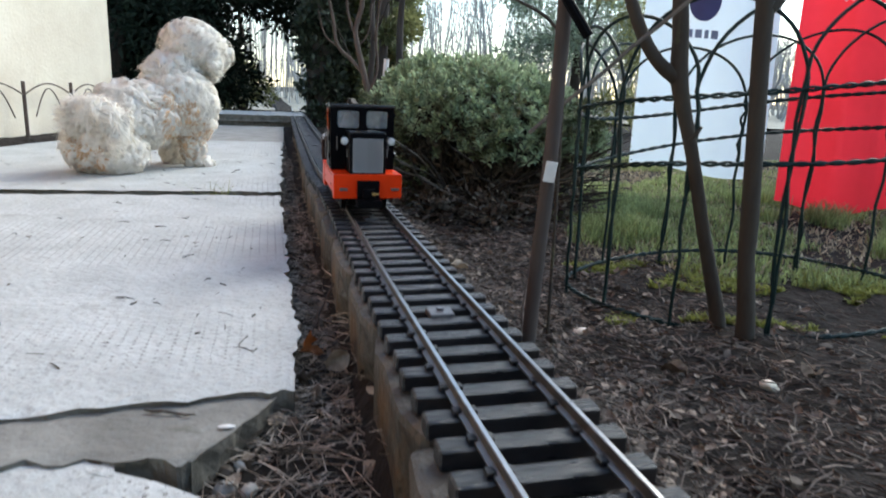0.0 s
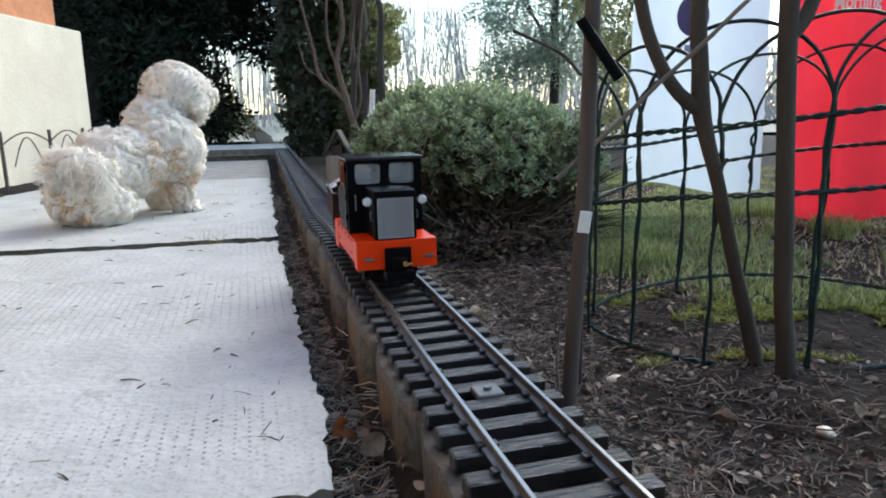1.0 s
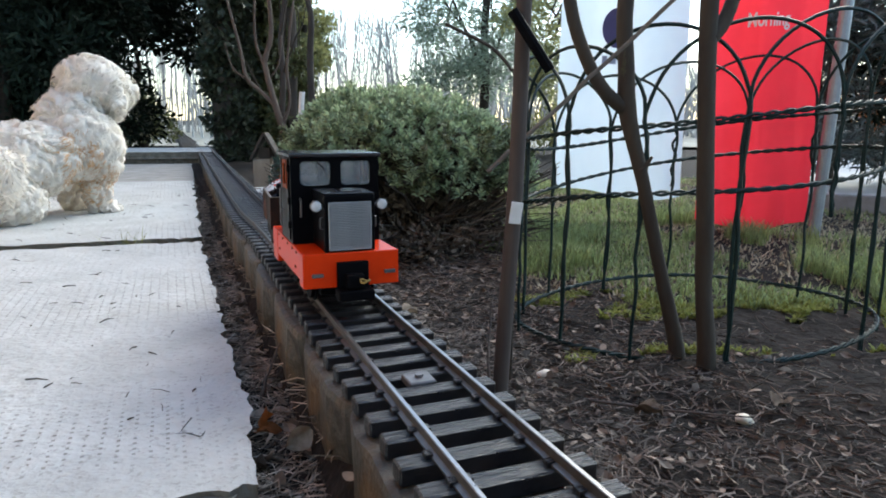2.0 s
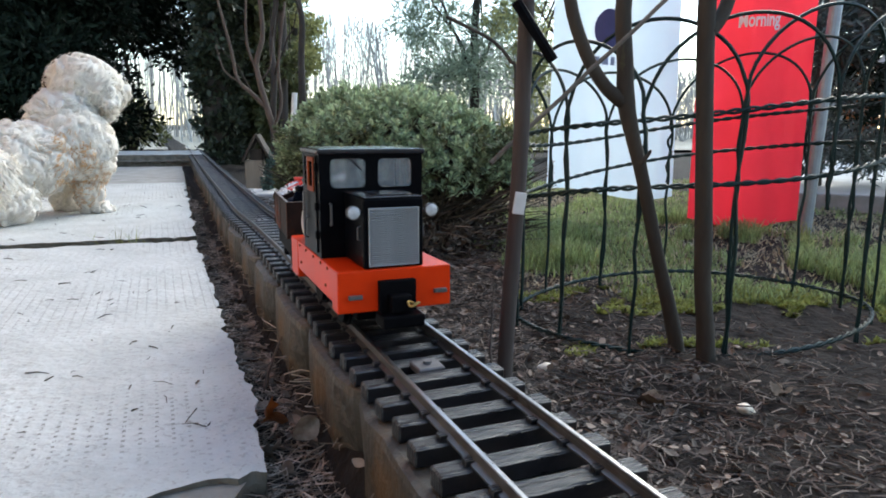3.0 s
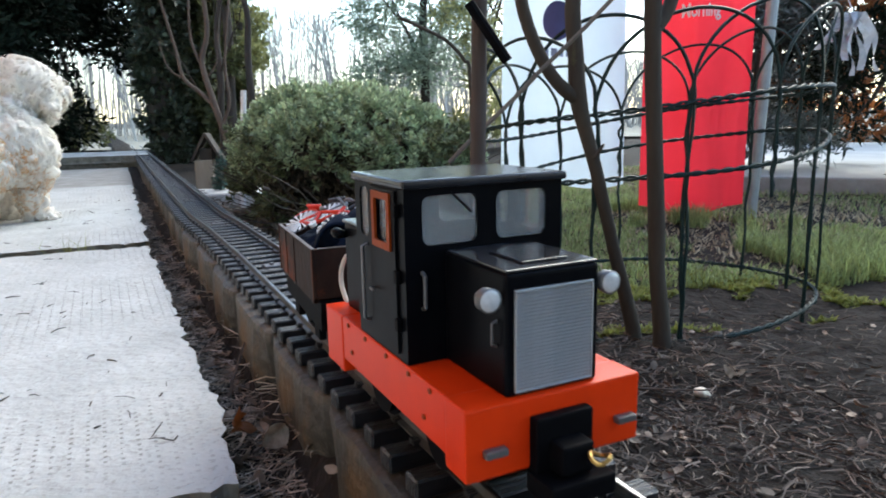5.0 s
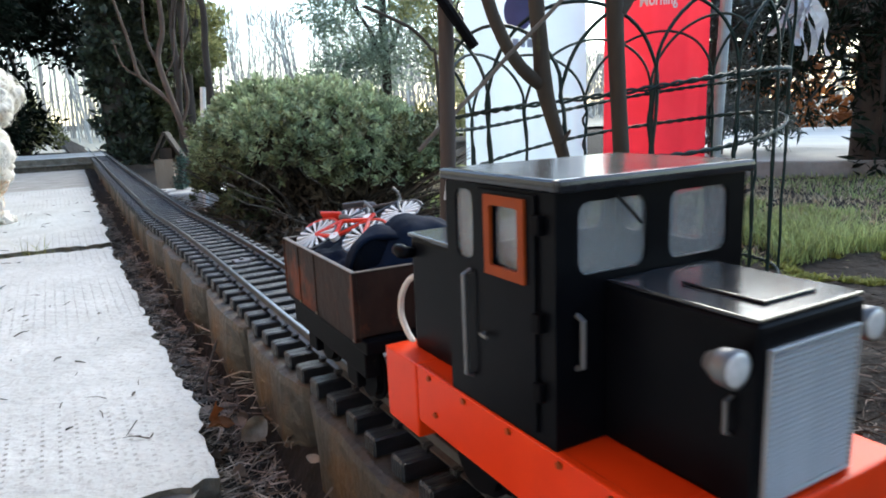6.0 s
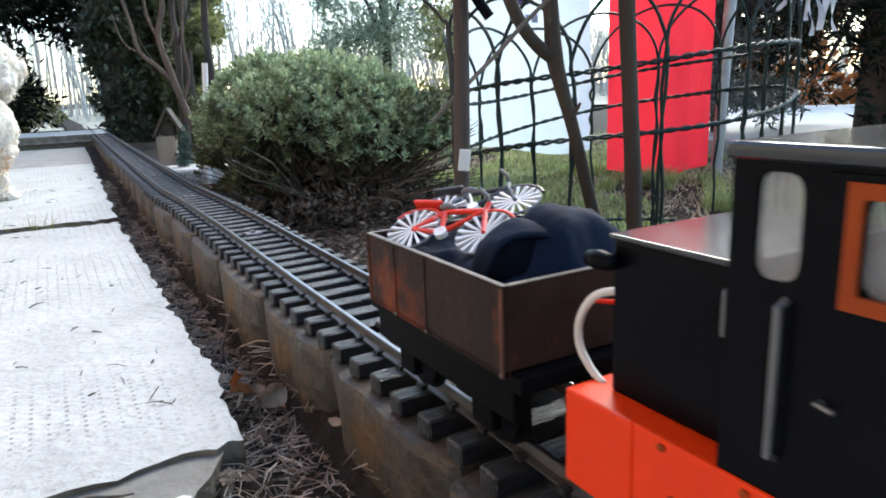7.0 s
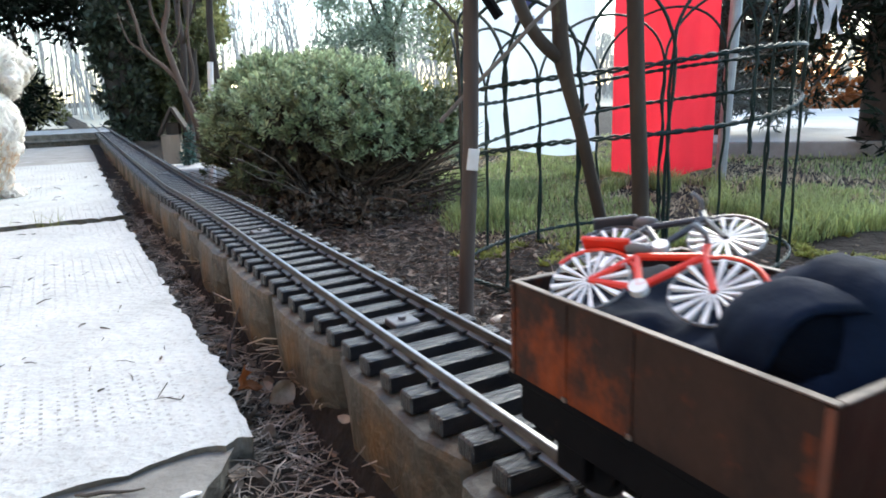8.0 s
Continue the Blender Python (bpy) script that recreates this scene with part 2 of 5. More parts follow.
def add_dimples(m):
    """Rows of small dark dots for dimples along the path, worn away in patches."""
    nt = m.node_tree
    bs = nt.nodes["Principled BSDF"]
    tc = nt.nodes.new("ShaderNodeTexCoord")
    mp = nt.nodes.new("ShaderNodeMapping")
    mp.inputs["Rotation"].default_value = (0, 0, -radians(HEADING))
    nt.links.new(tc.outputs["Object"], mp.inputs[0])
    sp = nt.nodes.new("ShaderNodeSeparateXYZ")
    nt.links.new(mp.outputs[0], sp.inputs[0])

    def math_node(op, a, b=0.0):
        n = nt.nodes.new("ShaderNodeMath")
        n.operation = op
        for k, x in enumerate((a, b)):
            if hasattr(x, "is_linked"):
                nt.links.new(x, n.inputs[k])
            else:
                n.inputs[k].default_value = x
        return n.outputs[0]
    rows = math_node("SINE", math_node("MULTIPLY", sp.outputs[0], 2 * math.pi / 0.0098))
    dots = math_node("SINE", math_node("MULTIPLY", sp.outputs[1], 2 * math.pi / 0.0076))
    dent = math_node("MULTIPLY", math_node("GREATER_THAN", rows, 0.76), math_node("GREATER_THAN", dots, 0.38))
    nz = nt.nodes.new("ShaderNodeTexNoise")
    nz.inputs["Scale"].default_value = 3.5
    nz.inputs["Detail"].default_value = 4
    nt.links.new(tc.outputs["Object"], nz.inputs["Vector"])
    nf = nt.nodes.new("ShaderNodeTexNoise")
    nf.inputs["Scale"].default_value = 240.0
    nf.inputs["Detail"].default_value = 3
    nt.links.new(tc.outputs["Object"], nf.inputs["Vector"])
    mask = nt.nodes.new("ShaderNodeMapRange")
    mask.inputs[1].default_value = 0.44
    mask.inputs[2].default_value = 0.56
    nt.links.new(nz.outputs["Fac"], mask.inputs[0])
    dent = math_node("MULTIPLY", math_node("MULTIPLY", dent, mask.outputs[0]), math_node("GREATER_THAN", nf.outputs["Fac"], 0.43))
    # the dots are a darker colour only and add no relief
    mx = nt.nodes.new("ShaderNodeMix")
    mx.data_type = "RGBA"
    old = bs.inputs["Base Color"].links[0].from_socket
    nt.links.new(math_node("MULTIPLY", dent, 0.85), mx.inputs[0])
    nt.links.new(old, mx.inputs[6])
    mx.inputs[7].default_value = (0.16, 0.15, 0.14, 1)
    # fine dark grit
    gt = math_node("GREATER_THAN", nf.outputs["Fac"], 0.63)
    m2 = nt.nodes.new("ShaderNodeMix")
    m2.data_type = "RGBA"
    nt.links.new(math_node("MULTIPLY", gt, 0.4), m2.inputs[0])
    nt.links.new(mx.outputs[2], m2.inputs[6])
    m2.inputs[7].default_value = (0.2, 0.19, 0.17, 1)
    nt.links.new(m2.outputs[2], bs.inputs["Base Color"])


add_dimples(M["concrete"])
for key, level in (("black", 0.05), ("frame_black", 0.05), ("orange", 0.15), ("orange_frame", 0.12), ("soil", 0.25), ("sleeper", 0.75), ("wire", 0.3), ("rust", 0.12), ("cloth", 0.08), ("hood_shade", 0.0), ("dark_leaf", 0.1)):
    M[key].node_tree.nodes["Principled BSDF"].inputs["Specular IOR Level"].default_value = level
def let_light_through(m, amount):
    """Thin things glow softly when lit from behind."""
    nt = m.node_tree
    bs = nt.nodes["Principled BSDF"]
    out = nt.nodes["Material Output"]
    tr = nt.nodes.new("ShaderNodeBsdfTranslucent")
    mx = nt.nodes.new("ShaderNodeMixShader")
    mx.inputs[0].default_value = amount
    nt.links.new(bs.inputs["Base Color"].links[0].from_socket, tr.inputs["Color"])
    nt.links.new(bs.outputs[0], mx.inputs[1])
    nt.links.new(tr.outputs[0], mx.inputs[2])
    nt.links.new(mx.outputs[0], out.inputs["Surface"])


for key, amount in (("blue_bag", 0.6), ("red_bag", 0.6), ("grass", 0.5), ("moss", 0.4), ("leaf", 0.4), ("olive_leaf", 0.4), ("yellow_leaf", 0.5), ("pine_leaf", 0.4), ("orange_leaf", 0.5), ("silver_film", 0.3), ("fur", 0.25), ("tan_fur", 0.25), ("straw", 0.3)):
    let_light_through(M[key], amount)
M["glass"] = glass_material("dusty cab glazing", (0.38, 0.41, 0.43), 0.15, 0.32)


# ---- mesh helpers ----
def link(name, bm, material, parent=None, smooth=False):
    me = bpy.data.meshes.new(name)
    bm.to_mesh(me)
    bm.free()
    me.materials.append(material)
    if smooth:
        me.shade_smooth()
    ob = new(name, me)
    if parent:
        ob.parent = parent
    return ob


def part(name, bm, material, parent, label="", smooth=False):
    return tagged(link(name, bm, material, parent, smooth), label)


def thing(name, label, category, group="", kind="", at=None):
    ob = tagged(new(name), label, category, group, kind)
    if at is not None:
        ob.matrix_world = at if isinstance(at, Matrix) else Matrix.Translation(at)
    return ob


def box(bm, x0, x1, y0, y1, z0, z1, bevel=0.0, seg=2):
    r = bmesh.ops.create_cube(bm, size=1)
    vs = r["verts"]
    bmesh.ops.scale(bm, vec=(x1 - x0, y1 - y0, z1 - z0), verts=vs)
    bmesh.ops.translate(bm, vec=((x0 + x1) / 2, (y0 + y1) / 2, (z0 + z1) / 2), verts=vs)
    if bevel:
        es = list({e for v in vs for e in v.link_edges})
        bmesh.ops.bevel(bm, geom=es, offset=bevel, segments=seg, affect="EDGES", profile=0.6)
    return bm


def B(x0, x1, y0, y1, z0, z1, bevel=0.0, seg=2):
    return box(bmesh.new(), x0, x1, y0, y1, z0, z1, bevel, seg)


def tube(bm, pts, radii, seg=8, cap=True):
    """A round bar through the points."""
    pts = [Vector(p) for p in pts]
    if not hasattr(radii, "__len__"):
        radii = [radii] * len(pts)
    rings = []
    side = None
    for i, p in enumerate(pts):
        a = pts[max(i - 1, 0)]
        b = pts[min(i + 1, len(pts) - 1)]
        way = (b - a).normalized()
        if side is None:
            side = way.orthogonal().normalized()
        side = (side - way * side.dot(way)).normalized()
        up = way.cross(side)
        rings.append([bm.verts.new(p + (side * math.cos(2 * math.pi * k / seg) + up * math.sin(2 * math.pi * k / seg)) * radii[i]) for k in range(seg)])
    for r0, r1 in zip(rings, rings[1:]):
        for k in range(seg):
            bm.faces.new((r0[k], r0[(k + 1) % seg], r1[(k + 1) % seg], r1[k]))
    if cap:
        bm.faces.new(list(reversed(rings[0])))
        bm.faces.new(rings[-1])
    return bm


def T(pts, radii, seg=8):
    return tube(bmesh.new(), pts, radii, seg)


def blob(bm, centre, radii, turn=None, sub=3, rough=0.0, freq=20.0):
    r = bmesh.ops.create_icosphere(bm, subdivisions=sub, radius=1)
    m = Matrix.Translation(centre) @ (turn or Matrix()) @ Matrix.Diagonal((*radii, 1))
    for v in r["verts"]:
        n = v.co.copy()
        q = m @ v.co
        if rough:
            q += (m.to_3x3() @ n).normalized() * rough * (noise.fractal(q * freq, 1.0, 2.0, 4) * 0.9)
        v.co = q
    return bm


def cloud(name, material, parent, polys, verts, label="", kind=""):
    me = bpy.data.meshes.new(name)
    me.from_pydata(verts, [], polys)
    me.materials.append(material)
    ob = new(name, me)
    if parent:
        ob.parent = parent
    return tagged(ob, label, kind=kind)


def leaf_points(rng, lumps, n, shell):
    """Places for leaves in a set of rounded lumps (x, y, z, rx, ry, rz), mostly near their outsides."""
    size = np.array([l[3] * l[4] + l[4] * l[5] + l[3] * l[5] for l in lumps])
    pick = rng.choice(len(lumps), n, p=size / size.sum())
    way = rng.normal(size=(n, 3))
    way /= np.linalg.norm(way, axis=1)[:, None]
    far = (shell + (1 - shell) * rng.random(n)) * (0.85 + 0.3 * rng.random(n))
    L = np.array(lumps)[pick]
    return L[:, :3] + way * far[:, None] * L[:, 3:], way


def leaves(name, material, parent, lumps, n, length, width, shell=0.6, up=0.3, seed=1, label="", hang=0.0):
    """Leaves, each a folded pair of faces, scattered over the lumps."""
    rng = np.random.default_rng(seed)
    p, out = leaf_points(rng, lumps, n, shell)
    way = out * 0.7 + rng.normal(size=(n, 3)) * 0.6 + np.array((0, 0, up - hang))
    way /= np.linalg.norm(way, axis=1)[:, None]
    side = np.cross(way, rng.normal(size=(n, 3)))
    side /= np.linalg.norm(side, axis=1)[:, None]
    nor = np.cross(way, side)
    s = (0.6 + 0.8 * rng.random(n))[:, None]
    a = p
    b = p + way * length * s
    m1 = p + way * length * 0.45 * s + side * width * s + nor * width * 0.35 * s
    m2 = p + way * length * 0.45 * s - side * width * s + nor * width * 0.35 * s
    v = np.stack((a, m1, b, m2), 1).reshape(-1, 3)
    k = np.arange(n) * 4
    f = np.concatenate((np.stack((k, k + 1, k + 2), 1), np.stack((k, k + 2, k + 3), 1)))
    return cloud(name, material, parent, f.tolist(), v.tolist(), label)


def wander(a, b, n, sway, rng):
    """A crooked line from a to b."""
    a, b = Vector(a), Vector(b)
    out = []
    for i in range(n + 1):
        k = i / n
        w = math.sin(math.pi * k)
        out.append(a.lerp(b, k) + Vector([rng.uniform(-sway, sway) * w for _ in range(3)]))
    return out


# ---- ground ----
def ground_height(d, v):
    if v < -0.105:
        z = -0.082 if v > -0.17 and -0.15 < d < 0.10 else -0.125
    elif v < -0.046:
        z = -0.080 + 0.004 * math.sin(d * 9)
    elif v < 0.045:
        z = -0.06
    else:
        z = -0.055 - 0.052 * min((v - 0.045) / 0.13, 1)
    far = max(abs(d - 0.6), abs(v))
    z += 0.010 * noise.fractal(Vector((d * 6, v * 6, 0)), 1, 2, 3) * min(1, 1.0)
    z += 0.004 * noise.fractal(Vector((d * 40, v * 40, 3)), 1, 2, 3) * (1 if far < 2 else 0)
    return z


def build_ground():
    def steps(inner, fine, far, grow):
        out = list(np.arange(inner[0], inner[1], fine))
        s, x = fine, inner[1]
        while x < far:
            out.append(x)
            s *= grow
            x += s
        out.append(far)
        s, x, low = fine, inner[0], []
        while x > -far:
            s *= grow
            x -= s
            low.append(max(x, -far))
        return list(reversed(low)) + out
    ds = steps((-0.6, 1.8), 0.014, 400, 1.22)
    vs = steps((-0.12, 0.7), 0.011, 400, 1.22)
    verts = [along_straight(d, v, ground_height(d, v)) for d in ds for v in vs]
    w = len(vs)
    faces = [(i * w + j, (i + 1) * w + j, (i + 1) * w + j + 1, i * w + j + 1) for i in range(len(ds) - 1) for j in range(w - 1)]
    ob = cloud("ground", M["soil"], None, [tuple(reversed(f)) for f in faces], [tuple(v) for v in verts])
    ob.data.shade_smooth()
    tagged(ob, "dark garden soil with needles and moss", "ground", kind="structure")


build_ground()


# ---- concrete path ----
def slab(parent, d0, d1, v0, v1, z0, z1, material, seed, rag=0.006, left_d=0.0, left_d0=None, cut=None):
    """A cast slab with a broken right-hand edge; left_d slews its far edge, left_d0 its near one, cut(d) draws its right edge in."""
    rng = random.Random(seed)
    bm = bmesh.new()
    nd, nv = max(int((d1 - d0) / 0.010), 8), 60
    top, low = [], []
    for i in range(nd + 1):
        a = d0 + (d1 - d0) * i / nd
        ragged = rag * (0.8 * noise.fractal(Vector((a * 11, seed, 0)), 1, 2, 5) + 0.5 * noise.noise(Vector((a * 70, seed, 5))) - 0.1)
        row_t, row_b = [], []
        for j in range(nv + 1):
            k = j / nv
            v = v0 + (v1 - v0) * (1 - (1 - k) ** 2.2)
            end = (0.0035 * noise.fractal(Vector((v * 130, seed, 3)), 1, 2, 4) + 0.007 * noise.fractal(Vector((v * 34, seed, 9)), 1, 2, 6)) * max(0, 1 - min(i, nd - i) / 4)
            v += ragged * max(0, 1 - (v1 - v) / 0.05)
            if cut:
                v -= cut(a) * max(0.0, 1 - (v1 - v) / 0.3)
            near = left_d if left_d0 is None else left_d0
            dd = a + end + (near + (left_d - near) * i / nd) * (v1 - v) / (v1 - v0)
            dz = 0.0
            chip = 0.005 * max(0, noise.noise(Vector((a * 60, v * 60, seed)))) if (j == nv or i in (0, nd)) else 0
            row_t.append(bm.verts.new(along(dd, v, z1 + dz - chip)))
            row_b.append(bm.verts.new(along(dd, v + (0.004 * noise.noise(Vector((a * 50, 1, seed))) if j == nv else 0), z0)))
        top.append(row_t)
        low.append(row_b)
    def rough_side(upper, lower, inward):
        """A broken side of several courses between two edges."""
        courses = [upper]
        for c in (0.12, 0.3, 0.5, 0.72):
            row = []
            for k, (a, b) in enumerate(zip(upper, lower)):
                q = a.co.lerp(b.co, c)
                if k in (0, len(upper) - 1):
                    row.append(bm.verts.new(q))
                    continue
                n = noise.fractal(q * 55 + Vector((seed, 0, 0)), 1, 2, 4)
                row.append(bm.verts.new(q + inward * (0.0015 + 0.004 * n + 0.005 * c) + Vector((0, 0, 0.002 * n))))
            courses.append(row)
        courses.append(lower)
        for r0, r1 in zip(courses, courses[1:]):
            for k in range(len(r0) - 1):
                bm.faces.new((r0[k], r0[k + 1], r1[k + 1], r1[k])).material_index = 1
    for i in range(nd):
        for j in range(nv):
            bm.faces.new((top[i][j], top[i][j + 1], top[i + 1][j + 1], top[i + 1][j]))
            bm.faces.new((low[i][j], low[i + 1][j], low[i + 1][j + 1], low[i][j + 1]))
        bm.faces.new((top[i][0], top[i + 1][0], low[i + 1][0], low[i][0]))
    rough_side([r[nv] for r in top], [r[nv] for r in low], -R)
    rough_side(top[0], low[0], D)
    for j in range(nv):
        bm.faces.new((top[nd][j], top[nd][j + 1], low[nd][j + 1], low[nd][j]))
    bmesh.ops.recalc_face_normals(bm, faces=bm.faces)
    made = part("slab", bm, material, parent)
    # the broken sides take a darker, browner concrete than the top
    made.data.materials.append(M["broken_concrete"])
    return made


path = thing("pavement", "pale cast concrete garden path in worn slabs", "path", kind="structure")
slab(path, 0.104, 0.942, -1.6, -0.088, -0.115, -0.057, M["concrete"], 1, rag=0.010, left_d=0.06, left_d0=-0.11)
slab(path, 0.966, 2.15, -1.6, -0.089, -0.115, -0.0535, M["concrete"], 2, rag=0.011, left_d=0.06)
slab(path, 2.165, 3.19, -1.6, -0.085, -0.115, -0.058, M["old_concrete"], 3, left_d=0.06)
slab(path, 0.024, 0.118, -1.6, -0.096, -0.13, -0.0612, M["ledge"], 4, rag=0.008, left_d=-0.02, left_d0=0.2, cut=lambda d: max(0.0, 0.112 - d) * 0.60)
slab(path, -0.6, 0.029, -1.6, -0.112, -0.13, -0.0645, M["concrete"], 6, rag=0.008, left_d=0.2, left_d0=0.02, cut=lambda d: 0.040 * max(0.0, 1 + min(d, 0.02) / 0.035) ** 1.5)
# the far step: a dark riser below a paler cap
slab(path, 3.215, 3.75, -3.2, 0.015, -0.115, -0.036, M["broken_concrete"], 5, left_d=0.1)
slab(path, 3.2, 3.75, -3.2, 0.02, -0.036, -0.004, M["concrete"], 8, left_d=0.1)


# ---- the railway track ----
def build_track():
    track = thing("railway_track", "narrow model railway track with metal rails on black sleepers", "railway track", kind="structure")
    prof = [(-0.0035, -0.007), (0.0035, -0.007), (0.0035, -0.0060), (0.0008, -0.0052), (0.0008, -0.0028), (0.0014, -0.0022), (0.0014, -0.0003), (0.0009, 0), (-0.0009, 0), (-0.0014, -0.0003), (-0.0014, -0.0022), (-0.0008, -0.0028), (-0.0008, -0.0052), (-0.0035, -0.0060)]
    ds = list(np.arange(-1.2, 4.6, 0.03))
    for side in (-0.024, 0.024):
        bm = bmesh.new()
        rings = [[bm.verts.new(along(d, bend(d) + side + a, b)) for a, b in prof] for d in ds]
        n = len(prof)
        for r0, r1 in zip(rings, rings[1:]):
            for k in range(n):
                bm.faces.new((r0[k], r0[(k + 1) % n], r1[(k + 1) % n], r1[k]))
        bm.faces.new(rings[0])
        bm.faces.new(rings[-1])
        bmesh.ops.recalc_face_normals(bm, faces=bm.faces)
        bm.normal_update()
        for f in bm.faces:
            if f.normal.z > 0.9 and f.calc_center_median().z > -0.001:
                f.material_index = 1
        rail = part("rail", bm, M["steel"], track, "worn grey metal rail")
        rail.data.materials.append(M["polished"])
    bm = B(-0.0432, 0.0432, -0.0060, 0.0060, -0.017, -0.0074, 0.0010, 1)
    for x in (-0.024, 0.024):
        for s in (-1, 1):
            box(bm, x + s * 0.0030 - 0.0014 * (s < 0) - 0.0012, x + s * 0.0030 + 0.0014 * (s > 0) + 0.0012, -0.0026, 0.0026, -0.0072, -0.0048)
    me = bpy.data.meshes.new("sleeper")
    bm.to_mesh(me)
    bm.free()
    me.materials.append(M["sleeper"])
    plates = []
    for i in range(-24, 150):
        d = 0.0975 + 0.0262 * i + 0.0131
        ob = new("sleeper", me)
        ob.parent = track
        p = along(d, bend(d) + random.uniform(-0.0008, 0.0008))
        ob.matrix_local = pose(p.x, p.y, 0, 0, 0, (HEADING if d < KINK else HEADING2) + random.uniform(-0.6, 0.6))
        if i % 13 == 0:
            plates.append(d - 0.0131)
    bm = B(-0.0085, 0.0085, -0.0085, 0.0085, -0.010, -0.0052, 0.0008, 1)
    tube(bm, [(0, 0, -0.0052), (0, 0, -0.0032)], 0.0026, 6)
    me = bpy.data.meshes.new("joint_plate")
    bm.to_mesh(me)
    bm.free()
    me.materials.append(M["plate"])
    for d in plates:
        ob = tagged(new("joint_plate", me), "grey square plate with a bolt")
        ob.parent = track
        p = along(d, bend(d))
        ob.matrix_local = pose(p.x, p.y, 0, 0, 0, HEADING)


build_track()


def build_edging():
    wall = thing("edging_wall", "row of damp brown concrete edging blocks under the track", "edging", kind="structure")
    shapes = []
    for k in range(4):
        bm = bmesh.new()
        box(bm, -0.047, 0.030, -0.0726, 0.0726, -0.14, -0.0172, 0.005, 2)
        bmesh.ops.subdivide_edges(bm, edges=bm.edges[:], cuts=4, use_grid_fill=True)
        for v in bm.verts:
            deep = max(0, -0.02 - v.co.z)
            k2 = max(0, abs(v.co.y) - 0.044) / 0.0286
            if v.co.x < -0.02:
                v.co.x += (0.008 + 0.18 * deep) * k2 ** 2.6
            v.co.y *= 1 - 0.55 * deep * k2
            v.co += Vector((0.0022, 0.0015, 0.001)) * noise.fractal(v.co * 26 + Vector((k * 9, 0, 0)), 1, 2, 4)
        me = bpy.data.meshes.new("block")
        bm.to_mesh(me)
        bm.free()
        me.materials.append(M["block"])
        shapes.append(me)
    for i in range(-5, 23):
        d = 0.024 + 0.1465 * i
        ob = new("block", shapes[i % 4])
        ob.parent = wall
        p = along(d, random.uniform(-0.0015, 0.0015))
        ob.matrix_local = pose(p.x, p.y, random.uniform(-0.001, 0), 0, 0, (HEADING if d < KINK else HEADING2) + random.uniform(-1.0, 1.0) + (6 if i == -1 else 0))


build_edging()

TRAIN = [(0, 0.4310, 0.0), (0.5, 0.3850, 0.0), (1, 0.3400, 0.0), (1.5, 0.2920, -0.0005), (3, 0.1412, -0.002), (3.5, 0.0880, -0.003), (4, 0.0355, -0.0035), (4.5, -0.0200, -0.004), (5, -0.0775, -0.0045), (5.2, -0.0990, -0.0045), (6.5, -0.2305, -0.0035), (7, -0.2785, -0.0033), (7.5, -0.3300, -0.0030), (8, -0.3840, -0.0030)]


# ---- the train ----
def wall_with_windows(bm, u0, u1, w0, w1, windows, thick, place, round_by=0.004):
    """A thin wall in the (u, w) plane with rounded window openings; place(u, w, t) gives the point."""
    us = sorted({u0, u1, *[x for win in windows for x in (win[0], win[1])]})
    ws = sorted({w0, w1, *[x for win in windows for x in (win[2], win[3])]})
    grid = {}

    def vert(u, w, t):
        key = (round(u, 6), round(w, 6), t)
        if key not in grid:
            grid[key] = bm.verts.new(place(u, w, t))
        return grid[key]

    def ring(win):
        a, b, c, e = win[:4]
        r = min(round_by, (b - a) / 2.5, (e - c) / 2.5)
        out = []
        for cu, cw, start in ((b - r, e - r, 0), (a + r, e - r, 90), (a + r, c + r, 180), (b - r, c + r, 270)):
            for k in range(4):
                ang = radians(start + 30 * k)
                out.append((cu + r * math.cos(ang), cw + r * math.sin(ang)))
        return out
    for ua, ub in zip(us, us[1:]):
        for wa, wb in zip(ws, ws[1:]):
            inside = [w for w in windows if ua >= w[0] - 1e-7 and ub <= w[1] + 1e-7 and wa >= w[2] - 1e-7 and wb <= w[3] + 1e-7]
            if inside:
                continue
            for t in (0, thick):
                bm.faces.new([vert(ua, wa, t), vert(ub, wa, t), vert(ub, wb, t), vert(ua, wb, t)])
    for win in windows:
        rg = ring(win)
        cs = [(win[1], win[3]), (win[0], win[3]), (win[0], win[2]), (win[1], win[2])]
        loops = []
        for t in (0, thick):
            vs = [bm.verts.new(place(u, w, t)) for u, w in rg]
            loops.append(vs)
            for q in range(4):
                c = vert(*cs[q], t)
                for k in range(3):
                    bm.faces.new((c, vs[q * 4 + k], vs[q * 4 + k + 1]))
        n = len(rg)
        for k in range(n):
            bm.faces.new((loops[0][k], loops[0][(k + 1) % n], loops[1][(k + 1) % n], loops[1][k]))
    for (a, b) in (((u0, w0), (u1, w0)), ((u1, w0), (u1, w1)), ((u1, w1), (u0, w1)), ((u0, w1), (u0, w0))):
        bm.faces.new((bm.verts.new(place(*a, 0)), bm.verts.new(place(*b, 0)), bm.verts.new(place(*b, thick)), bm.verts.new(place(*a, thick))))
    bmesh.ops.remove_doubles(bm, verts=bm.verts, dist=1e-6)
    bmesh.ops.recalc_face_normals(bm, faces=bm.faces)
    return bm


def wheel_mesh(bm, x, y, r, wide):
    out = 1 if y > 0 else -1
    tube(bm, [(x, y - out * wide, r), (x, y - out * wide * 0.7, r), (x, y - out * wide * 0.7, r), (x, y, r)], [r + 0.0022, r + 0.0022, r, r], 20)
    return bm


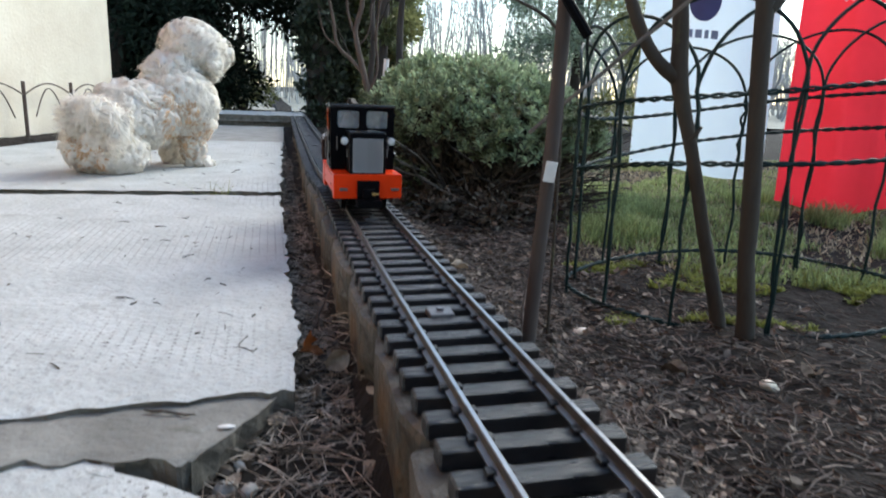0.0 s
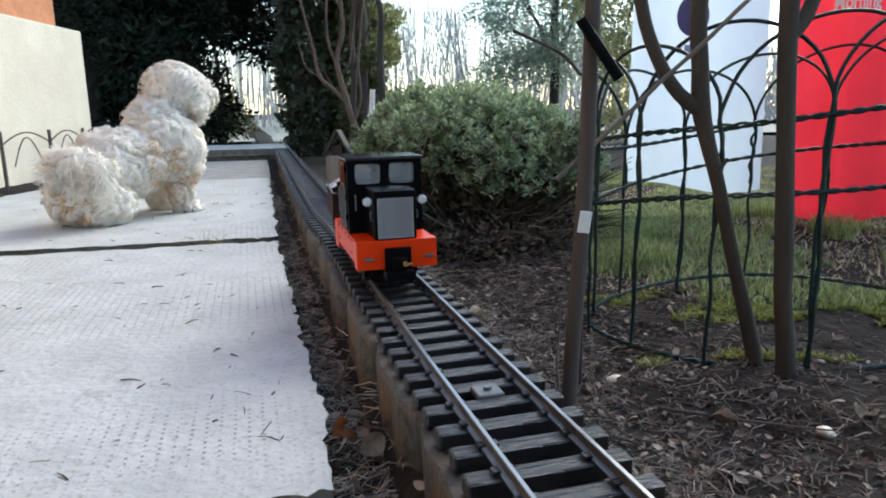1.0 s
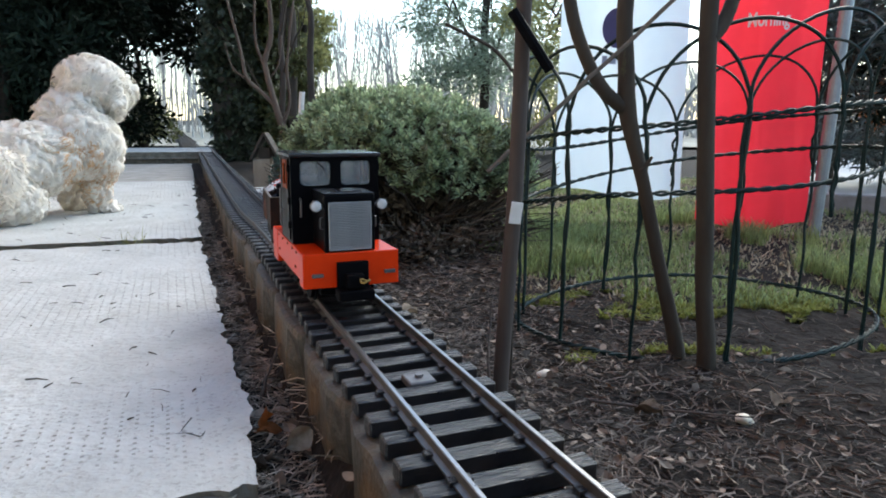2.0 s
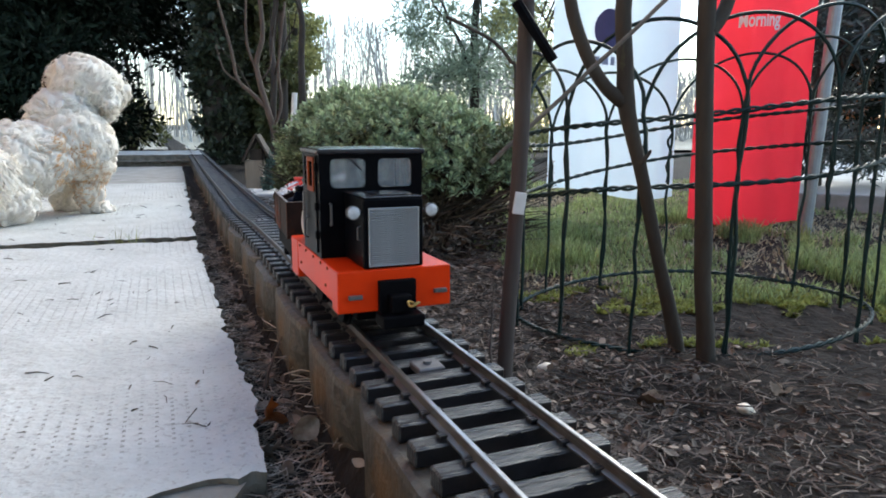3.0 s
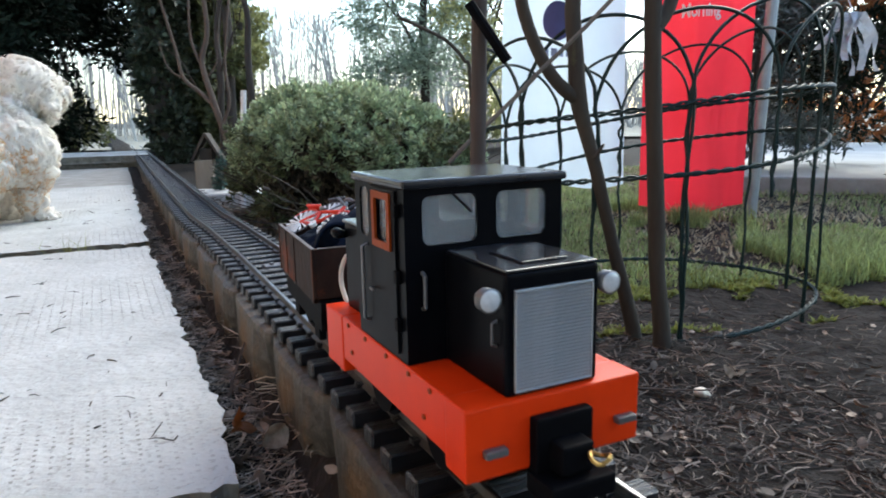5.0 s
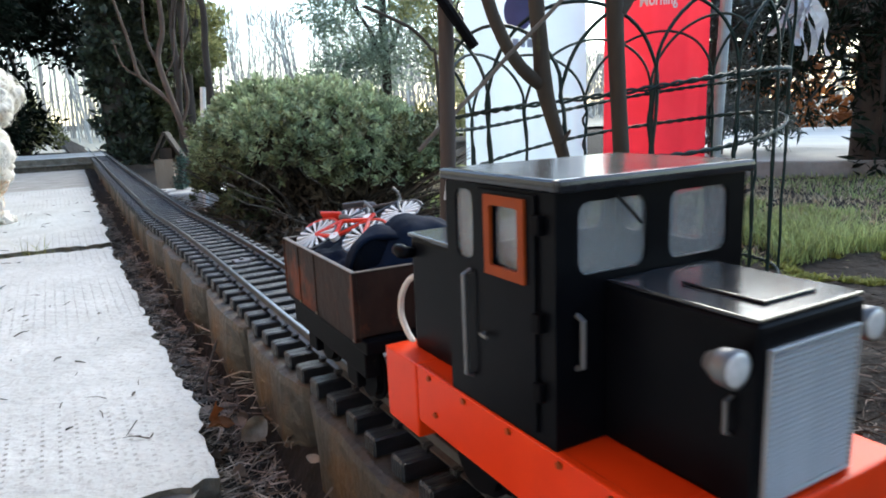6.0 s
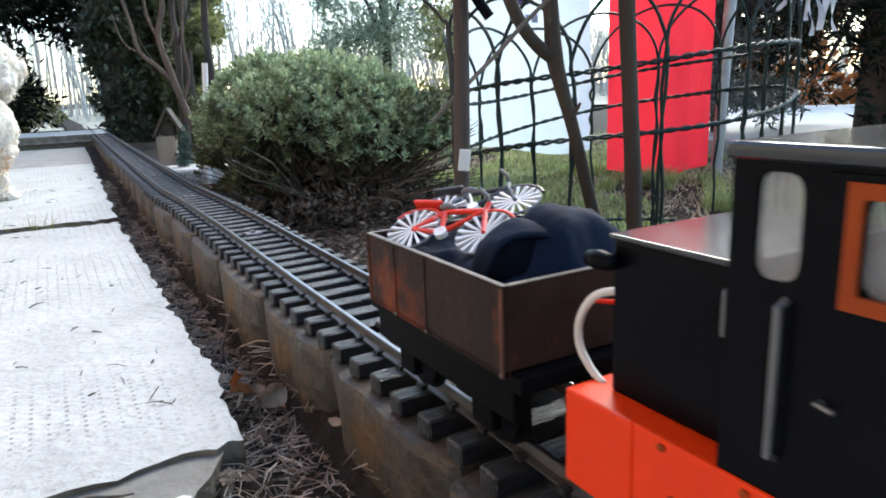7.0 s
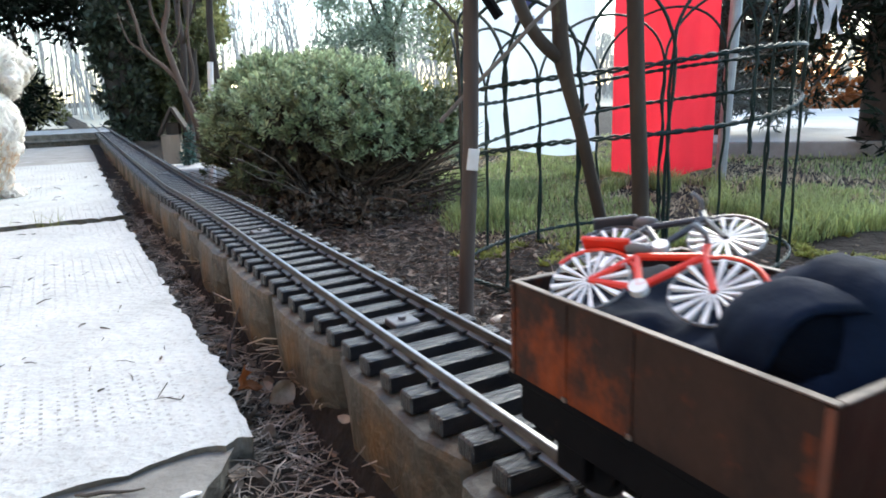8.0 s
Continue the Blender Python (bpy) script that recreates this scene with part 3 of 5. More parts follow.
def build_locomotive():
    loco = thing("locomotive", "black toy diesel locomotive with orange running boards and silver grille", "locomotive")
    # orange running boards
    part("running_board", B(-0.158, -0.001, -0.0378, 0.0378, 0.0395, 0.0450, 0.0008), M["orange"], loco, "orange red footplate")
    for x0, x1, name in ((-0.016, 0.0, "front_beam"), (-0.159, -0.132, "rear_beam")):
        part(name, B(x0, x1, -0.0385, 0.0385, 0.0180 if x0 > -0.1 else 0.0150, 0.0453, 0.0010), M["orange"], loco, "orange red buffer beam")
    for s in (-1, 1):
        sk = part("side_skirt", B(-0.132, -0.016, min(s * 0.0348, s * 0.0381), max(s * 0.0348, s * 0.0381), 0.0225, 0.0451, 0.0007), M["orange"], loco, "orange red side skirt")
        for x, z in ((-0.028, 0.0418), (-0.048, 0.0418), (-0.072, 0.0418), (-0.098, 0.0418), (-0.122, 0.0418), (-0.034, 0.029), (-0.118, 0.029)):
            part("rivet", T([(x, s * 0.0380, z + 0.001), (x, s * 0.0389, z + 0.001)], 0.0011, 8), M["orange_frame"], sk)
    # coupling and buffer steps at both ends
    for sx, x in ((1, 0.0), (-1, -0.159)):
        c = part("coupling", B(min(x, x + sx * 0.005), max(x, x + sx * 0.005), -0.0125, 0.0125, 0.0145, 0.0385, 0.001), M["frame_black"], loco, "black coupling pocket")
        part("drawbar", B(min(x, x + sx * 0.013), max(x, x + sx * 0.013), -0.007, 0.007, 0.0185, 0.030, 0.0015), M["frame_black"], c)
        part("guard", B(min(x, x + sx * 0.017), max(x, x + sx * 0.017), -0.014, 0.014, 0.010, 0.018, 0.0015), M["frame_black"], c)
        ring = [(x + sx * (0.017 + 0.0035 * math.sin(a)), 0.006 + 0.0035 * math.cos(a), 0.0255 + 0.001 * math.sin(2 * a)) for a in np.linspace(0, 2 * math.pi, 16)]
        part("ring", T(ring, 0.0009, 6), M["brass"], c, "dull brass ring")
        for y in (-0.0275, 0.0305):
            part("step", B(min(x, x + sx * 0.0035), max(x, x + sx * 0.0035), y - 0.0045, y + 0.0045, 0.0272, 0.0300, 0.0006), M["grey_metal"], loco, "small dark step")
    # engine bonnet
    hood = part("bonnet", B(-0.0505, -0.003, -0.0203, 0.0203, 0.0451, 0.0905, 0.0020, 3), M["black"], loco, "black engine bonnet")
    part("bonnet_lid", B(-0.0500, -0.0035, -0.0198, 0.0198, 0.0906, 0.0917, 0.0005), M["roof"], hood, "glossy black lid")
    part("lid_panel", B(-0.034, -0.010, -0.009, 0.011, 0.0918, 0.0926, 0.0003), M["roof"], hood)
    bm = bmesh.new()
    for y0, y1, z0, z1 in ((-0.0170, 0.0170, 0.0468, 0.0477), (-0.0170, 0.0170, 0.0837, 0.0846), (-0.0170, -0.0161, 0.0468, 0.0846), (0.0161, 0.0170, 0.0468, 0.0846)):
        box(bm, -0.0035, -0.0018, y0, y1, z0, z1, 0.0002, 1)
    box(bm, -0.0034, -0.0028, -0.0165, 0.0165, 0.0470, 0.0844)
    gr = part("grille", bm, M["silver"], loco, "silver radiator grille")
    n = 27
    me = bpy.data.meshes.new("louvre")
    bm = B(-0.0004, 0.0006, -0.0161, 0.0161, -0.00050, 0.00042)
    bm.to_mesh(me)
    bm.free()
    me.materials.append(M["silver"])
    for i in range(n):
        ob = new("louvre", me)
        ob.parent = gr
        ob.matrix_local = pose(-0.0026, 0, 0.0480 + 0.0356 * (i + 0.5) / n, 0, 24, 0)
    for s in (-1, 1):
        bm = bmesh.new()
        tube(bm, [(-0.0085, s * 0.0195, 0.0818), (-0.0085, s * 0.0262, 0.0818)], 0.0012, 6)
        tube(bm, [(-0.011, s * 0.0262, 0.0818), (-0.0075, s * 0.0262, 0.0818), (-0.0035, s * 0.0262, 0.0818)], [0.0022, 0.0042, 0.0046], 20)
        lamp = part("headlamp", bm, M["grey_metal"], loco, "round headlamp", True)
        part("lens", blob(bmesh.new(), (-0.0036, s * 0.0262, 0.0818), (0.0008, 0.0040, 0.0040), sub=3), M["lens"], lamp, "white lamp lens", True)
        h = [(-0.009, s * 0.0202, 0.0725), (-0.009, s * 0.0224, 0.0718), (-0.009, s * 0.0224, 0.0640), (-0.009, s * 0.0202, 0.0632)]
        part("bonnet_handle", T(h, 0.0006, 6), M["grey_metal"], loco, "small grey handle")
    # cab, with glazed openings on all sides
    z0, z1, y1, xf, xr, th = 0.0451, 0.1165, 0.0372, -0.0505, -0.1065, 0.0022
    front_win = [(-0.0295, -0.0045, 0.0936, 0.1135), (0.0045, 0.0295, 0.0936, 0.1135)]
    cab = part("cab_front", wall_with_windows(bmesh.new(), -y1, y1, z0, z1, front_win, th, lambda u, w, t: (xf - t, u, w), 0.0035), M["black"], loco, "black cab front with two windows")
    rear = part("cab_rear", wall_with_windows(bmesh.new(), -y1, y1, z0, z1, front_win, th, lambda u, w, t: (xr + t, u, w), 0.0035), M["black"], loco, "black cab back with two windows")
    for w_ in front_win:
        part("pane", B(xf - 0.0014, xf - 0.0008, w_[0], w_[1], w_[2], w_[3]), M["glass"], cab, "dusty window pane")
        part("pane", B(xr + 0.0008, xr + 0.0014, w_[0], w_[1], w_[2], w_[3]), M["glass"], rear, "dusty window pane")
    part("wiper", T([(xf + 0.0010, -0.017, 0.1145), (xf + 0.0014, -0.008, 0.1060)], 0.0005, 5), M["frame_black"], cab)
    side_win = [(-0.1005, -0.0905, 0.0925, 0.1145), (-0.0790, -0.0640, 0.0930, 0.1120)]
    for s in (-1, 1):
        side = part("cab_side", wall_with_windows(bmesh.new(), xr + th, xf - th, z0, z1, side_win, th, lambda u, w, t, s=s: (u, s * (y1 - t), w), 0.0033), M["black"], loco, "black cab side with a tall rounded window")
        a = side_win[0]
        part("pane", B(a[0], a[1], min(s * (y1 - 0.0014), s * (y1 - 0.0008)), max(s * (y1 - 0.0014), s * (y1 - 0.0008)), a[2], a[3]), M["glass"], side, "dusty window pane")
        door = part("cab_door", wall_with_windows(bmesh.new(), -0.0860, -0.0580, z0 + 0.003, z1 - 0.001, [(-0.0790, -0.0640, 0.0930, 0.1120)], 0.0010, lambda u, w, t, s=s: (u, s * (y1 + 0.0011 - t), w), 0.001), M["black"], loco, "black cab door")
        part("door_window_frame", wall_with_windows(bmesh.new(), -0.0813, -0.0617, 0.0905, 0.1142, [(-0.0785, -0.0645, 0.0935, 0.1113)], 0.0012, lambda u, w, t, s=s: (u, s * (y1 + 0.0020 - t), w), 0.0008), M["orange_frame"], door, "orange window frame")
        part("pane", B(-0.0790, -0.0640, min(s * (y1 - 0.0016), s * (y1 - 0.0010)), max(s * (y1 - 0.0016), s * (y1 - 0.0010)), 0.0930, 0.1120), M["glass"], door, "dusty window pane")
        for z in (0.058, 0.078, 0.105):
            part("hinge", B(-0.0585, -0.0550, min(s * y1, s * (y1 + 0.0022)), max(s * y1, s * (y1 + 0.0022)), z, z + 0.0055, 0.0005), M["frame_black"], door)
        part("door_handle", T([(-0.0830, s * (y1 + 0.001), 0.071), (-0.0830, s * (y1 + 0.0030), 0.071), (-0.0795, s * (y1 + 0.0030), 0.0705)], 0.0006, 6), M["grey_metal"], door)
        part("handrail", T([(-0.0925, s * y1, 0.0540), (-0.0925, s * (y1 + 0.0026), 0.0550), (-0.0925, s * (y1 + 0.0026), 0.0880), (-0.0925, s * y1, 0.0890)], 0.0009, 8), M["grey_metal"], loco, "grey handrail")
        part("handrail", T([(xf, s * 0.0300, 0.0680), (xf + 0.0026, s * 0.0300, 0.0690), (xf + 0.0026, s * 0.0300, 0.0820), (xf, s * 0.0300, 0.0830)], 0.0009, 8), M["grey_metal"], loco, "grey handrail")
    part("cab_floor", B(xr + th, xf - th, -0.035, 0.035, z0, z0 + 0.002), M["frame_black"], loco)
    bm = B(xr - 0.0015, xf + 0.0025, -0.0388, 0.0388, 0.1165, 0.1203, 0.0016, 3)
    part("roof", bm, M["roof"], loco, "glossy black cab roof")
    # low rear bonnet
    tail = part("rear_bonnet", B(-0.1500, xr - 0.0001, -0.0290, 0.0290, 0.0451, 0.0905, 0.0015, 2), M["black"], loco, "low black rear bonnet")
    part("rear_lid", B(-0.1510, xr - 0.0001, -0.0298, 0.0298, 0.0905, 0.0922, 0.0006), M["roof"], tail, "glossy black lid")
    for s in (-1, 1):
        bm = T([(-0.147, s * 0.0290, 0.0845), (-0.148, s * 0.0325, 0.0848), (-0.1515, s * 0.0325, 0.0848), (-0.156, s * 0.0325, 0.0848)], [0.0018, 0.0026, 0.0030, 0.0022], 12)
        part("rear_lamp", bm, M["black"], loco, "small black rear lamp", True)
        part("handrail", T([(-0.1110, s * 0.0290, 0.0740), (-0.1110, s * 0.0312, 0.0746), (-0.1110, s * 0.0312, 0.0850), (-0.1110, s * 0.0290, 0.0856)], 0.0010, 8), M["grey_metal"], loco, "grey handrail")
    # frame and wheels under the boards
    bm = B(-0.138, -0.020, -0.021, 0.021, 0.007, 0.039, 0.001)
    box(bm, -0.131, -0.026, -0.032, 0.032, 0.015, 0.0395, 0.001)
    part("frame", bm, M["frame_black"], loco, "matt black frame")
    for x in (-0.045, -0.110):
        for y in (-0.0265, 0.0265):
            part("wheel", wheel_mesh(bmesh.new(), x, y, 0.0145, 0.005), M["frame_black"], loco, "black wheel")
    # hose and wire to the wagon
    hose = [(-0.150, -0.020, 0.0705), (-0.156, -0.0215, 0.0725), (-0.163, -0.024, 0.0695), (-0.167, -0.026, 0.062), (-0.166, -0.027, 0.054), (-0.161, -0.027, 0.0480), (-0.155, -0.027, 0.0445)]
    part("hose", T(smooth_line(hose, 4), 0.0013, 8), M["hose"], loco, "white curved hose", True)
    wire = [(-0.150, -0.010, 0.063), (-0.160, -0.008, 0.0645), (-0.172, -0.006, 0.062), (-0.1925, -0.004, 0.057)]
    part("cable", T(smooth_line(wire, 4), 0.0009, 8), M["red_plastic"], loco, "red cable", True)
    return loco


def smooth_line(pts, n):
    """A smooth curve through the points, n steps between each two."""
    pts = [Vector(p) for p in pts]
    out = []
    for i in range(len(pts) - 1):
        p0, p1, p2, p3 = pts[max(i - 1, 0)], pts[i], pts[i + 1], pts[min(i + 2, len(pts) - 1)]
        for k in range(n):
            t = k / n
            out.append(0.5 * ((2 * p1) + (p2 - p0) * t + (2 * p0 - 5 * p1 + 4 * p2 - p3) * t * t + (3 * p1 - p0 - 3 * p2 + p3) * t ** 3))
    return out + [pts[-1]]


WX0, WX1, WY, WZ0, WZ1 = -0.2985, -0.1885, 0.0400, 0.0370, 0.0692


def build_wagon():
    wagon = thing("goods_wagon", "rust stained brown open toy goods wagon", "wagon")
    t = 0.0022
    part("floor", B(WX0, WX1, -WY, WY, WZ0, WZ0 + t), M["rust"], wagon)
    for s in (-1, 1):
        side = part("side_wall", B(WX0, WX1, min(s * WY, s * (WY - t)), max(s * WY, s * (WY - t)), WZ0, WZ1, 0.0004, 1), M["rust"], wagon, "rust stained brown side")
        part("top_edge", B(WX0, WX1, min(s * (WY + 0.0004), s * (WY - t)), max(s * (WY + 0.0004), s * (WY - t)), WZ1, WZ1 + 0.0005, 0.0002, 1), M["edge"], side, "worn pale edge")
        for x, wide in ((WX0 + 0.0010, 0.0010), (WX0 + 0.028, 0.0005), (WX0 + 0.0555, 0.0005), (WX1 - 0.0012, 0.0011)):
            part("rib", B(x - wide, x + wide, min(s * WY, s * (WY + 0.0005)), max(s * WY, s * (WY + 0.0005)), WZ0, WZ1 - 0.0006, 0.0002, 1), M["rust_edge"] if x > WX1 - 0.01 else M["rust"], side)
            part("bolt", B(x - 0.0009, x + 0.0009, min(s * WY, s * (WY + 0.0011)), max(s * WY, s * (WY + 0.0011)), WZ0 + 0.0002, WZ0 + 0.0018, 0.0003, 1), M["edge"], side)
    for x, s in ((WX0, -1), (WX1, 1)):
        end = part("end_wall", B(min(x, x - s * t), max(x, x - s * t), -WY + t, WY - t, WZ0, WZ1, 0.0004, 1), M["rust"], wagon, "rust stained brown end")
        part("top_edge", B(min(x + s * 0.0004, x - s * t), max(x + s * 0.0004, x - s * t), -WY + t, WY - t, WZ1, WZ1 + 0.0005, 0.0002, 1), M["edge"], end, "worn pale edge")
    bm = B(WX0 - 0.006, WX1 + 0.006, -0.0375, 0.0375, 0.0320, 0.0384, 0.0008)
    for s in (-1, 1):
        box(bm, WX0, WX1, min(s * 0.029, s * 0.0365), max(s * 0.029, s * 0.0365), 0.0190, 0.0322, 0.0008)
        for x in (WX0 + 0.024, WX1 - 0.024):
            box(bm, x - 0.007, x + 0.007, min(s * 0.0300, s * 0.0345), max(s * 0.0300, s * 0.0345), 0.0080, 0.0200, 0.001)
    part("frame", bm, M["frame_black"], wagon, "matt black underframe")
    for x in (WX0 + 0.024, WX1 - 0.024):
        for y in (-0.0265, 0.0265):
            part("wheel", wheel_mesh(bmesh.new(), x, y, 0.0125, 0.005), M["frame_black"], wagon, "black wheel")
    for x, s in ((WX0 - 0.006, -1), (WX1 + 0.006, 1)):
        bm = B(min(x, x + s * 0.014), max(x, x + s * 0.014), -0.006, 0.006, 0.014, 0.026, 0.001)
        part("coupling", bm, M["frame_black"], wagon, "black coupling")
    return wagon


def build_load():
    """Dark sacking heaped in the wagon: a low heap behind, a hooded bundle in front."""
    sack = thing("cloth_sack", "navy blue cloth bundles heaped in the wagon", "sack")
    bm = bmesh.new()
    nx, ny = 44, 34
    x0, x1, yy = WX0 + 0.003, WX1 - 0.003, WY - 0.003
    rows = []
    for i in range(nx + 1):
        row = []
        for j in range(ny + 1):
            a, b = i / nx, j / ny
            x, y = x0 + (x1 - x0) * a, -yy + 2 * yy * b
            z = 0.0600 + 0.007 * math.sin(math.pi * b) + 0.0028 * noise.fractal(Vector((x * 60, y * 60, 2)), 1, 2, 3)
            hump = math.exp(-abs((x + 0.2130) / 0.0230) ** 2.6 - abs((y - 0.006) / 0.030) ** 2.6)
            z += 0.0215 * hump + 0.007 * math.exp(-((x + 0.262) / 0.020) ** 2 - ((y - 0.014) / 0.020) ** 2)
            z += 0.0016 * noise.noise(Vector((x * 150, y * 60, 8)))
            edge = min(b, 1 - b, a, 1 - a)
            z -= 0.010 * max(0, 1 - edge / 0.08)
            row.append(bm.verts.new((x, y, z)))
        rows.append(row)
    for i in range(nx):
        for j in range(ny):
            bm.faces.new((rows[i][j], rows[i + 1][j], rows[i + 1][j + 1], rows[i][j + 1]))
    part("cloth", bm, M["cloth"], sack, "navy blue cloth", True)
    # the hooded bundle, open towards the engine
    bm = bmesh.new()
    nr = 12
    rings = []
    for i in range(nr + 1):
        k = i / nr
        x = -0.240 + 0.036 * k
        w = 0.018 + 0.006 * math.sin(math.pi * k * 0.8)
        h = 0.012 + 0.0190 * math.sin(math.pi * (0.15 + 0.55 * k))
        ring = []
        for j in range(19):
            a = math.pi * j / 18
            bumpy = 1 + 0.07 * noise.noise(Vector((x * 80, a * 2.2, 4)))
            ring.append(bm.verts.new((x, -0.007 - w * math.cos(a) * bumpy, 0.0600 + h * math.sin(a) * bumpy)))
        rings.append(ring)
    for r0, r1 in zip(rings, rings[1:]):
        for a, b, c, e in zip(r0, r0[1:], r1[1:], r1):
            bm.faces.new((a, b, c, e))
    bmesh.ops.transform(bm, matrix=Matrix.Translation((-0.2185, -0.0105, 0.009)) @ pose(0, 0, 0, 0, 0, -25) @ Matrix.Diagonal((0.85, 0.80, 0.82, 1)) @ Matrix.Translation((0.224, 0.007, 0)), verts=bm.verts)
    bmesh.ops.solidify(bm, geom=bm.faces[:], thickness=0.0016)
    part("hood", bm, M["cloth"], sack, "navy cloth hood", True)
    # a black blob fills the hood's opening in place of its shade
    part("inner_cloth", blob(bmesh.new(), (-0.2090, -0.0160, 0.0640), (0.011, 0.0150, 0.0175), sub=3, rough=0.0015, freq=90), M["hood_shade"], sack, "black filling that stands for the hood's shade", True)
    return sack


def build_bicycle(name, label, at, body, scale=1.0):
    """A toy bicycle lying on its side: wheels in the local xy plane, z across."""
    bike = thing(name, label, "bicycle", at=at)
    r = 0.0134 * scale
    w = 0.0204 * scale
    for x in (-w, w):
        ring = [(x + r * math.cos(a), r * math.sin(a), 0) for a in np.linspace(0, 2 * math.pi, 25)]
        tyre = part("wheel", T(ring, 0.0006 * scale, 6), M["grey_plastic"], bike, "thin grey wheel rim")
        for k in range(16):
            a = 2 * math.pi * k / 16
            c, s2 = math.cos(a), math.sin(a)
            part("spoke", T([(x + 0.001 * c, 0.001 * s2, 0.0002), (x + r * c, r * s2, 0.0002)], [0.0003 * scale, 0.0012 * scale], 4), M["white_plastic"], tyre)
        guard = [(x + (r + 0.0018) * math.cos(a), (r + 0.0018) * math.sin(a), 0) for a in np.linspace(0.35, 2.7, 12)]
        part("mudguard", T(guard, 0.0008 * scale, 6), M[body], bike)
    bb, seat, head = (-0.003 * scale, -0.001, 0), (-0.0078 * scale, 0.0130 * scale, 0), (0.0140 * scale, 0.0150 * scale, 0)
    for a, b in ((bb, seat), (bb, head), (seat, head), (bb, (-w, 0, 0)), (seat, (-w, 0, 0)), (head, (w, 0, 0)), (head, (0.0135 * scale, 0.0205 * scale, 0))):
        part("tube", T([a, b], 0.0014 * scale, 7), M[body], bike)
    part("saddle", blob(bmesh.new(), (-0.0085 * scale, 0.0165 * scale, 0), (0.0052 * scale, 0.0016, 0.0026), sub=2), M["grey_plastic"], bike, "grey saddle", True)
    bar = [(0.0105 * scale, 0.0215 * scale, 0.0075), (0.0135 * scale, 0.0210 * scale, 0.004), (0.0135 * scale, 0.0205 * scale, 0), (0.0135 * scale, 0.0210 * scale, -0.004), (0.0105 * scale, 0.0215 * scale, -0.0075)]
    part("handlebar", T(bar, 0.0010 * scale, 6), M["grey_plastic"], bike, "grey handlebar")
    part("chainwheel", T([(bb[0], bb[1], -0.0012), (bb[0], bb[1], 0.0012)], 0.0032 * scale, 16), M["white_plastic"], bike, "white chain wheel")
    rack = B(-w - 0.009 * scale, -w + 0.009 * scale, r + 0.0030, r + 0.0048, -0.0032, 0.0032, 0.0005, 1)
    part("rack", rack, M[body], bike)
    return bike


locomotive = build_locomotive()
wagon = build_wagon()
load = build_load()
red_bike = build_bicycle("bicycle", "red toy bicycle with white spoked wheels lying on the load", None, "red_plastic", 0.90)
grey_bike = build_bicycle("bicycle", "grey toy bicycle lying tilted on the load", None, "dark_plastic", 0.86)
RED_BIKE_POSE = pose(-0.2560, -0.0215, 0.0745, 0, 0, 24) @ pose(0, 0, 0, 32, -3, 0)
GREY_BIKE_POSE = pose(-0.2740, 0.0060, 0.0800, 0, 0, 42) @ pose(0, 0, 0, 22, -8, 0)


# ---- wire cage, stake and saplings ----
CAGE = Vector((0.430, 1.105, 0))
CRX, CRY = 0.228, 0.155


def cage_point(a, z, out=0.0):
    """A place on the cage at a nominal height z: its three rings are bent out of level, each in its own way."""
    x = CAGE.x + (CRX + out) * math.cos(a)
    y = CAGE.y + (CRY + out) * math.sin(a)
    p, q = x - CAGE.x, y - CAGE.y
    low, mid, top = 0.03 * p + 0.06 * q, 0.14 * p + 0.27 * p * q, 0.105 * p - 0.097 * q + 0.17 * p * q
    return Vector((x, y, z + float(np.interp(z, (-0.093, 0.0845, 0.1445), (low, mid, top)))))


def build_cage():
    cage = thing("wire_fence", "dark green wire border fencing curled round young trees", "fence")
    n = 14
    for z in (0.1445, 0.0845, -0.093):
        for phase in (0, math.pi):
            pts = []
            for i in range(361):
                a = 2 * math.pi * i / 360
                tw = i * 0.70 + phase
                pts.append(cage_point(a, z + 0.0015 * math.sin(tw) + 0.003 * math.sin(3 * a + z * 30), 0.0015 * math.cos(tw)))
            part("twisted_wire", T(pts, 0.0017, 5), M["wire"], cage, "twisted green wire")
    rng = random.Random(7)
    for i in range(n):
        a0 = 2 * math.pi * i / n - 1.731
        a1 = a0 + 2 * 2 * math.pi / n
        low = (0.047 if i % 4 == 1 else -0.110) if i % 2 else -0.128
        top = 0.147 if i % 2 else 0.153
        off = 0.0030 if i % 2 else -0.0030
        pts = []
        for k in range(9):
            z = low + (top - low) * k / 8
            pts.append(cage_point(a0 + rng.uniform(-0.016, 0.016), z, off + rng.uniform(-0.0012, 0.0012)))
        for k in range(1, 12):
            q = k / 12
            a = a0 + (a1 - a0) * (0.5 - 0.5 * math.cos(math.pi * q))
            pts.append(cage_point(a, top + 0.088 * math.sin(math.pi * q), off))
        for k in range(9):
            z = top + (low - top) * k / 8
            pts.append(cage_point(a1 + rng.uniform(-0.016, 0.016), z, off + rng.uniform(-0.0012, 0.0012)))
        part("hoop", T(smooth_line(pts, 2), 0.0020, 6), M["wire"], cage, "arched green wire hoop")


build_cage()


